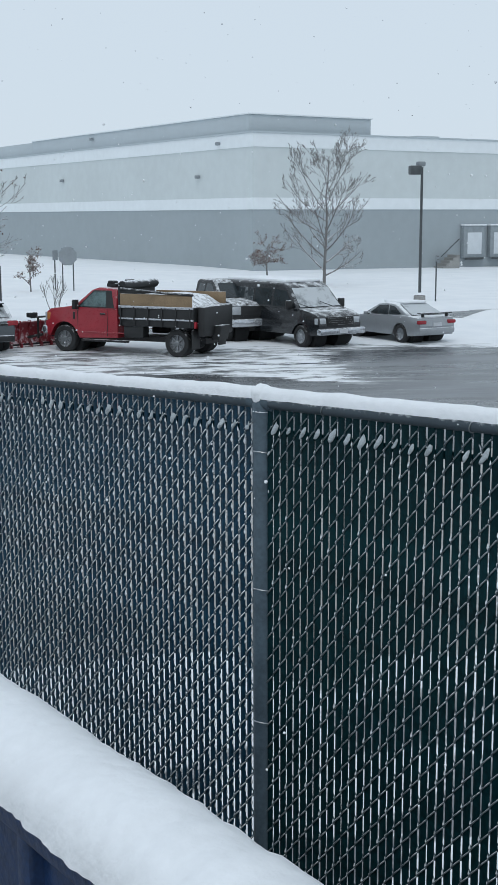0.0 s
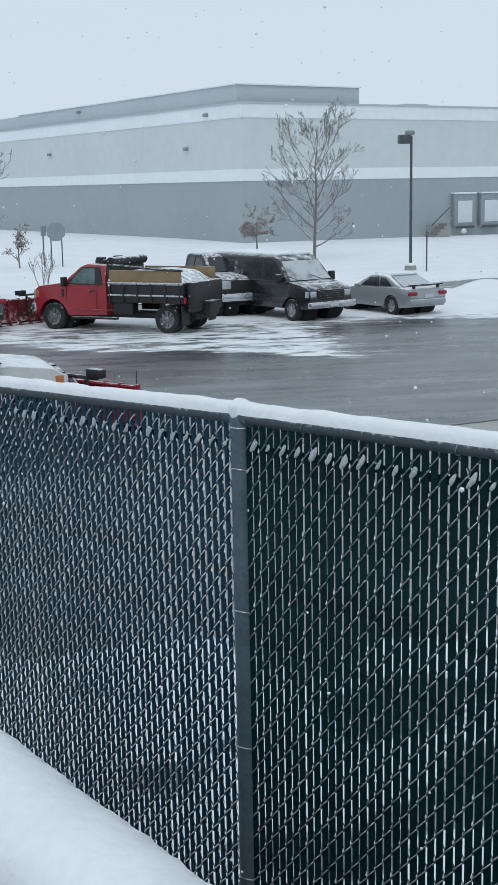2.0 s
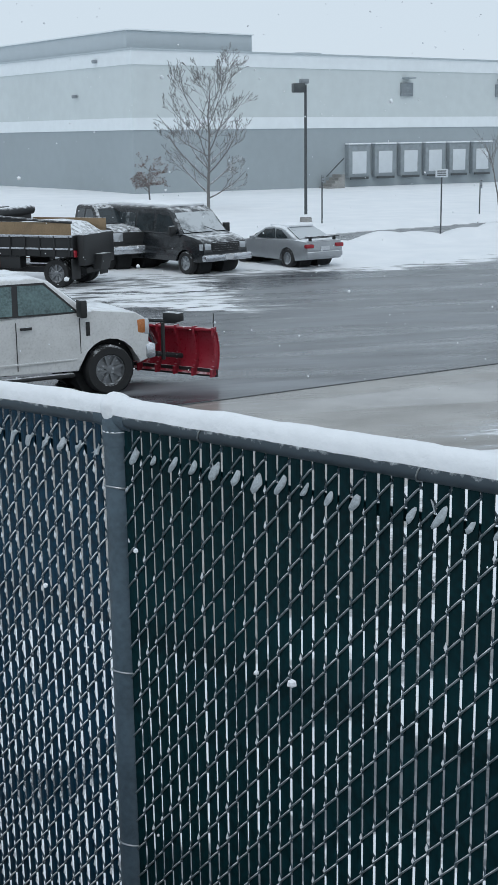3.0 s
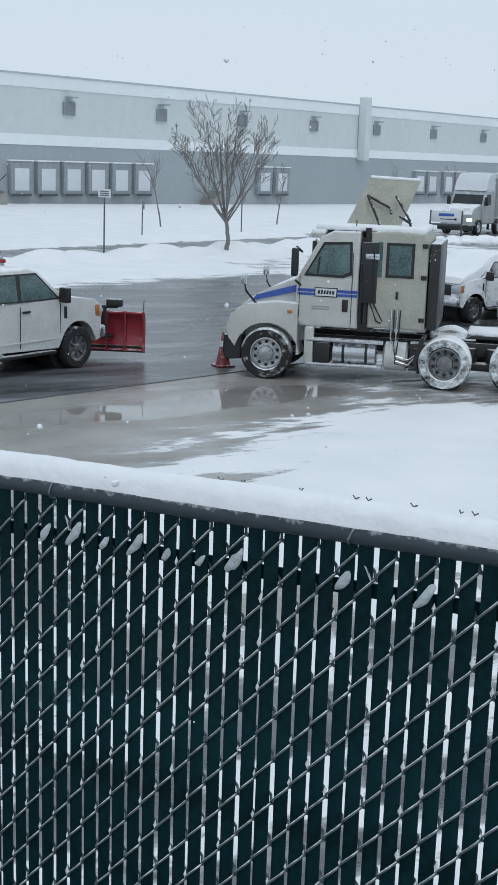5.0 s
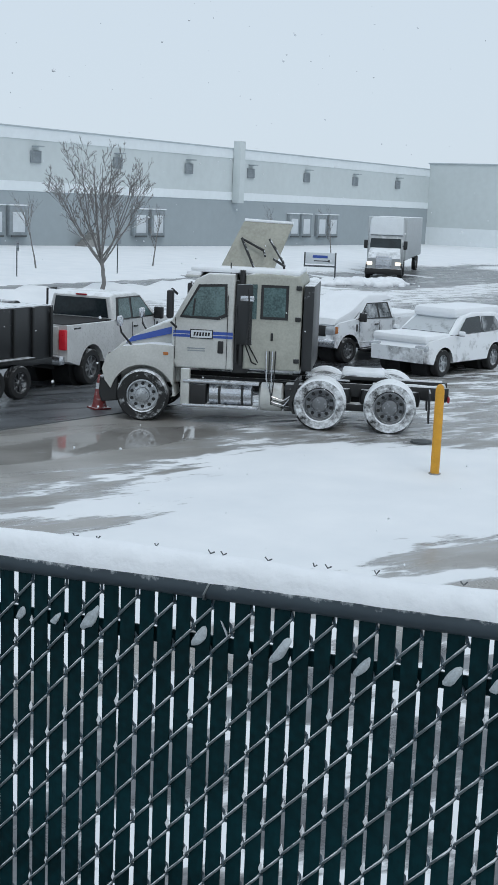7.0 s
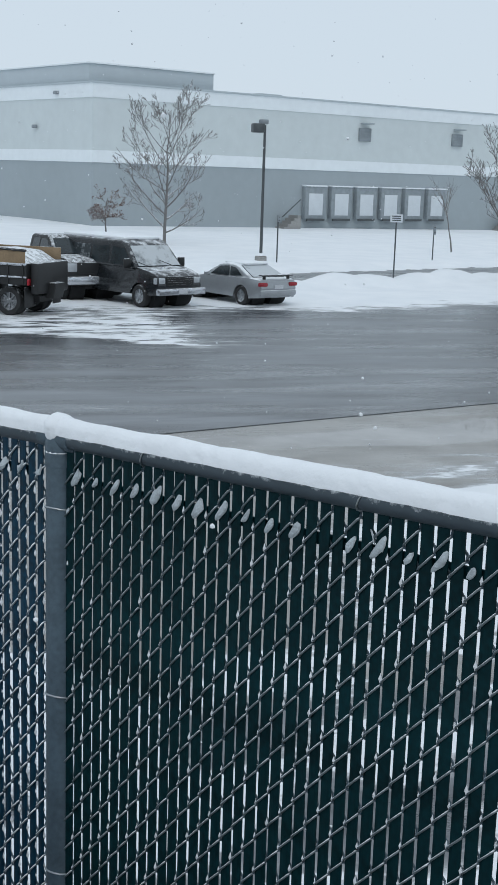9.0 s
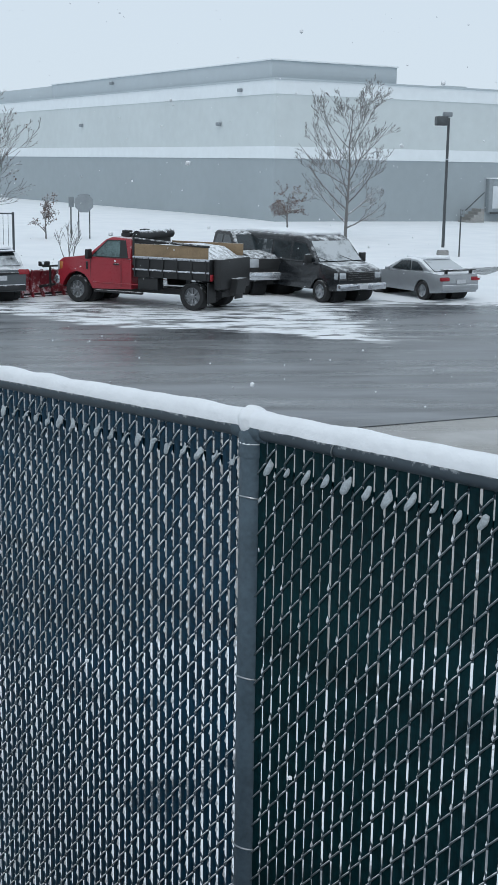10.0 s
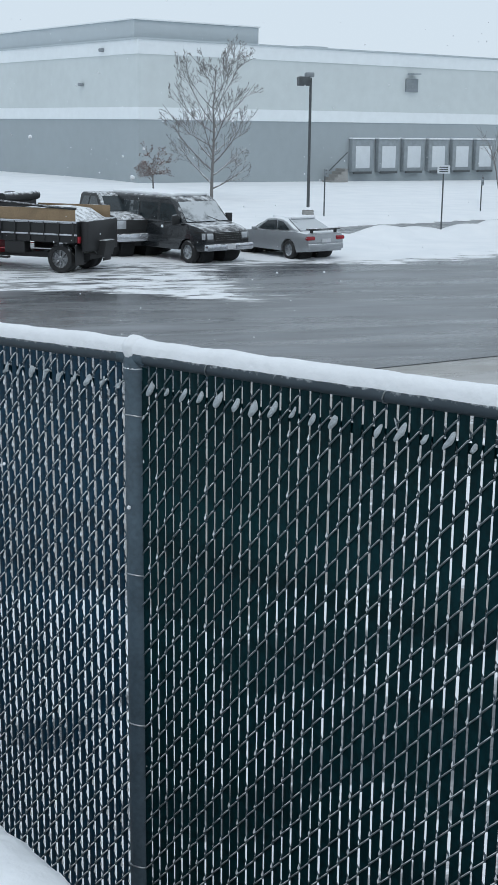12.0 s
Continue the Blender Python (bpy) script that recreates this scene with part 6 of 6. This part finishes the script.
def build_sign(x, y, h, size, turn, label, posts=1, bars=3, z0=0.15, mat=DOOR, shape="plate"):
    sign = tagged(empty("street_sign", pose(x, y, z0, 0, 0, turn)), label, "sign", "signs beside the street")
    for k in range(posts):
        px = 0 if posts == 1 else (k - 0.5) * size[0] * 0.55
        part("post", tube([(px, 0.02, -0.1), (px, 0.02, h)], 0.035, 6), STEEL, sign)
    if shape == "octagon":
        bm = bmesh.new()
        bmesh.ops.create_cone(bm, cap_ends=True, segments=8, radius1=size[0] / 2, radius2=size[0] / 2, depth=0.02, matrix=Matrix.Translation((0, -0.03, h - size[0] * 0.4)) @ pose(0, 0, 0, 90, 0, 0) @ pose(0, 0, 0, 0, 0, 22.5))
        part("plate", bm, mat, sign, "grey back of an octagonal plate", False)
        return
    face = part("plate", box((0, -0.03, h - size[1] / 2), (size[0], 0.02, size[1]), 0.004), mat, sign)
    for k in range(bars):
        part("lettering_bar", box((0, -0.045, h - size[1] * (0.25 + 0.5 * k / max(1, bars - 1))), (size[0] * 0.7, 0.006, size[1] * 0.13)), STEEL, face)


build_sign(19.95, 50.9, 2.65, (0.52, 0.34), -21, "white roadside sign plate on a thin dark post")
build_sign(26.2, 61.5, 1.85, (0.26, 0.5), 40, "narrow roadside sign seen at a slant", bars=2, mat=VENT)
build_sign(16.9, 58.1, 2.25, (0.5, 0.3), 60, "grey roadside sign seen edge on", bars=2, mat=VENT)
build_sign(33.4, 64.3, 2.3, (0.55, 0.6), 30, "grey backed roadside sign on a dark post", bars=0, mat=VENT)
build_sign(-0.4, 65.0, 2.5, (0.98, 0.98), 0, "back of an octagonal stop sign on two posts", 2, shape="octagon", mat=VENT)
build_sign(-1.05, 65.5, 2.4, (0.3, 0.5), 30, "narrow grey roadside sign plate", bars=0, mat=VENT)


def build_board():
    d = Vector((-0.79, 0.61, 0))
    turn = math.degrees(math.atan2(-d.y, -d.x))
    board = tagged(empty("company_board", pose(45.8, 62.1, 0.1, 0, 0, turn)), "low white entrance board with an arrow between dark posts", "sign board")
    for x in (-0.92, 0.92):
        part("post", box((x, 0, 0.75), (0.09, 0.09, 1.6), 0.01), STEEL, board)
    face = part("panel", box((0, 0, 1.2), (1.76, 0.06, 0.66), 0.01), DOOR, board)
    part("shelf_bar", box((0, 0, 0.74), (1.8, 0.08, 0.1), 0.01), STEEL, board)
    part("lettering_bar", box((0, -0.035, 1.3), (0.9, 0.012, 0.16)), STRIPE, face)
    part("arrow_shaft", box((0.1, -0.035, 1.05), (0.9, 0.012, 0.05)), BLACK, face)
    part("arrow_head", box((0.55, -0.035, 1.05), (0.13, 0.012, 0.13), 0, 0), BLACK, face)


build_board()


def build_cone():
    cone = tagged(empty("traffic_cone", pose(11.95, 23.6, 0.0)), "faded red traffic cone with snow beside the tractor", "traffic cone")
    part("foot", box((0, 0, 0.02), (0.38, 0.38, 0.04), 0.012), CONE_RED, cone)
    part("body", tube([(0, 0, 0.03), (0, 0, 0.1), (0, 0, 0.7), (0, 0, 0.72)], [0.17, 0.14, 0.035, 0.02], 20), CONE_RED, cone)
    part("collar", tube([(0, 0, 0.38), (0, 0, 0.54)], [0.09, 0.066], 20), DOOR, cone, "white reflective collar")


build_cone()
bm = tube([(0, 0, -0.1), (0, 0, 1.42), (0, 0, 1.5), (0, 0, 1.53)], [0.075, 0.075, 0.055, 0.015], 18)
post_ob = tagged(empty("yellow_bollard", pose(14.08, 15.55, 0)), "round yellow steel bollard standing in the snow", "bollard")
part("pipe", bm, YELLOW, post_ob)
part("foot_ring", tube([(0, 0, 0.0), (0, 0, 0.05)], 0.1, 18), CONC, post_ob)
cover = tagged(empty("manhole_cover", pose(15.85, 17.95, 0.035)), "dark round manhole cover in the snow", "manhole cover")
part("lid", tube([(0, 0, -0.03), (0, 0, 0.012)], 0.2, 24), STEEL, cover)


def build_far_railing():
    rail = tagged(empty("lot_fence", pose(-3.0, 50.0, 0.1)), "dark metal fence at the edge of the lot", "fence")
    for k in range(9):
        part("post", tube([(-1.15 * k, 0.05 * k, -0.1), (-1.15 * k, 0.05 * k, 2.25)], 0.05 if k == 0 else 0.035, 6), STEEL, rail)
    for z in (2.2, 0.25):
        part("rail", tube([(0, 0, z), (-9.2, 0.4, z)], 0.03, 6), STEEL, rail)
    for k in range(48):
        part("picket", tube([(-0.19 * k, 0.008 * k, 0.2), (-0.19 * k, 0.008 * k, 2.2)], 0.008, 4), STEEL, rail)


build_far_railing()

# ploughed heaps by the entrance
bm = bmesh.new()
rng = random.Random(17)
for k in range(60):
    c = Vector((46.5 + rng.gauss(0, 1.6), 58.6 + rng.gauss(0, 0.8), 0.05))
    s = rng.uniform(0.15, 0.5)
    bmesh.ops.create_icosphere(bm, subdivisions=2, radius=s, matrix=Matrix.Translation(c) @ Matrix.Diagonal((1.4, 1.0, 0.8, 1)))
for v in bm.verts:
    v.co += Vector((1, 1, 1)) * 0.1 * noise.noise(v.co * 2.0)
tagged(part("snow_heap", bm, SNOW), "rough ploughed heap of snow by the entrance", "snow heap", kind="stuff")


# ---- falling snow, in three sheets that sink at their own pace ----
ball = bmesh.new()
bmesh.ops.create_icosphere(ball, subdivisions=1, radius=1)
ball.verts.index_update()
BALL_VERTS, BALL_FACES = [tuple(v.co) for v in ball.verts], [tuple(v.index for v in f.verts) for f in ball.faces]
ball.free()


def build_flakes(seed, count, near, far, size):
    rng = random.Random(seed)
    verts, faces = [], []
    for k in range(count):
        d = near + (far - near) * rng.random() ** 0.7
        a = radians(rng.uniform(-8, 52))
        c = Vector((math.sin(a) * d, math.cos(a) * d, rng.uniform(-2, 22)))
        s = size * rng.uniform(0.4, 1.4)
        i = len(verts)
        for p in BALL_VERTS:
            verts.append(tuple(c + Vector(p) * s * rng.uniform(0.8, 1.2)))
        faces.extend(tuple(i + j for j in f) for f in BALL_FACES)
    me = bpy.data.meshes.new("snowfall")
    me.from_pydata(verts, [], faces)
    me.materials.append(SNOW)
    return tagged(new("snowfall", me), "falling snowflakes", "snowfall", kind="stuff")


FLAKES = [build_flakes(71, 1000, 1.1, 3.0, 0.0036), build_flakes(72, 1300, 3.0, 12.0, 0.0055), build_flakes(73, 1500, 12.0, 42.0, 0.012)]


# ---- motion ----
DRIVE = [  # seconds, near front wheel on the ground, heading in degrees
    (0.0, -8.6, 20.0, 6), (1.5, -2.6, 20.6, 9), (2.0, -0.9, 20.85, 11), (2.5, 0.88, 21.2, 13), (3.0, 2.45, 21.5, 15), (3.7, 4.57, 22.05, 19), (4.5, 7.2, 23.3, 26),
    (5.5, 10.67, 25.35, 28), (5.9, 12.2, 26.4, 28), (6.5, 14.3, 27.6, 29), (6.7, 15.0, 28.0, 31), (7.5, 18.3, 30.0, 34), (8.3, 22.5, 32.3, 38), (8.7, 23.5, 33.4, 46), (10.0, 25.8, 37.0, 55), (12.0, 27.2, 40.9, 57),
]


def at_time(t):
    ts = [row[0] for row in DRIVE]
    return [float(np.interp(t, ts, [row[k] for row in DRIVE])) for k in (1, 2, 3)]


def drive_pose(t):
    x, y, h = at_time(t)
    left = (-math.sin(radians(h)), math.cos(radians(h)))
    return pose(x + left[0] * 0.86, y + left[1] * 0.86, 0, 0, 0, h)


def motions():
    times = [round(0.1 * k, 1) for k in range(121)]
    walk(pickup, [(t, drive_pose(t)) for t in times[::2]])
    # the trailer follows the hitch
    rows, heading = [], None
    for t in times:
        hitch = drive_pose(t) @ Vector((-3.5 - 1.0, 0, 0))
        if heading is None:
            heading = at_time(t)[2] - 1
        else:
            step_v = hitch - last
            side = -math.sin(radians(heading)) * step_v.x + math.cos(radians(heading)) * step_v.y
            heading += math.degrees(side / 2.3)
        last = hitch
        rows.append((t, pose(hitch.x, hitch.y, 0, 0, 0, heading)))
    walk(trailer, rows[::2])
    # rolling wheels
    way, roll = 0.0, []
    for a, b in zip(times, times[1:]):
        roll.append(way)
        (xa, ya, _), (xb, yb, _) = at_time(a), at_time(b)
        way += math.hypot(xb - xa, yb - ya)
    roll.append(way)
    for thing, r in ((pickup, 0.41), (trailer, 0.36)):
        for hub in [o for o in thing.children if o.name.startswith("wheel")]:
            x, y, z = hub.location
            base_m = hub.matrix_basis.copy()
            sign = 1 if y > 0 else -1
            walk(hub, [(t, base_m @ pose(0, 0, 0, 0, sign * math.degrees(s / r), 0)) for t, s in zip(times, roll)])
    # the far rig turns in from the street
    lorry = [(0, 47.5, 68.6, 206, 203), (3.7, 48.9, 66.6, 209, 206), (5.5, 50.0, 65.1, 214, 211), (6.7, 51.5, 63.9, 226, 223), (8.5, 53.6, 61.6, 236, 232), (12, 54.6, 58.6, 242, 240)]
    walk(far_cab, [(t, pose(x, y, 0.02, 0, 0, h)) for t, x, y, h, _ in lorry])
    walk(far_box, [(t, Matrix.Translation((pose(x, y, 0.02, 0, 0, h) @ pose(-4.1, 0, 0)).translation) @ pose(0, 0, 0, 0, 0, k)) for t, x, y, h, k in lorry])
    for sheet, speed, drift in zip(FLAKES, (0.9, 1.1, 1.3), (-0.35, -0.4, -0.5)):
        walk(sheet, [(0, pose(0, 0, 0)), (6, pose(drift * 3, 0, -speed * 3)), (12, pose(drift * 6, 0, -speed * 6))])


motions()
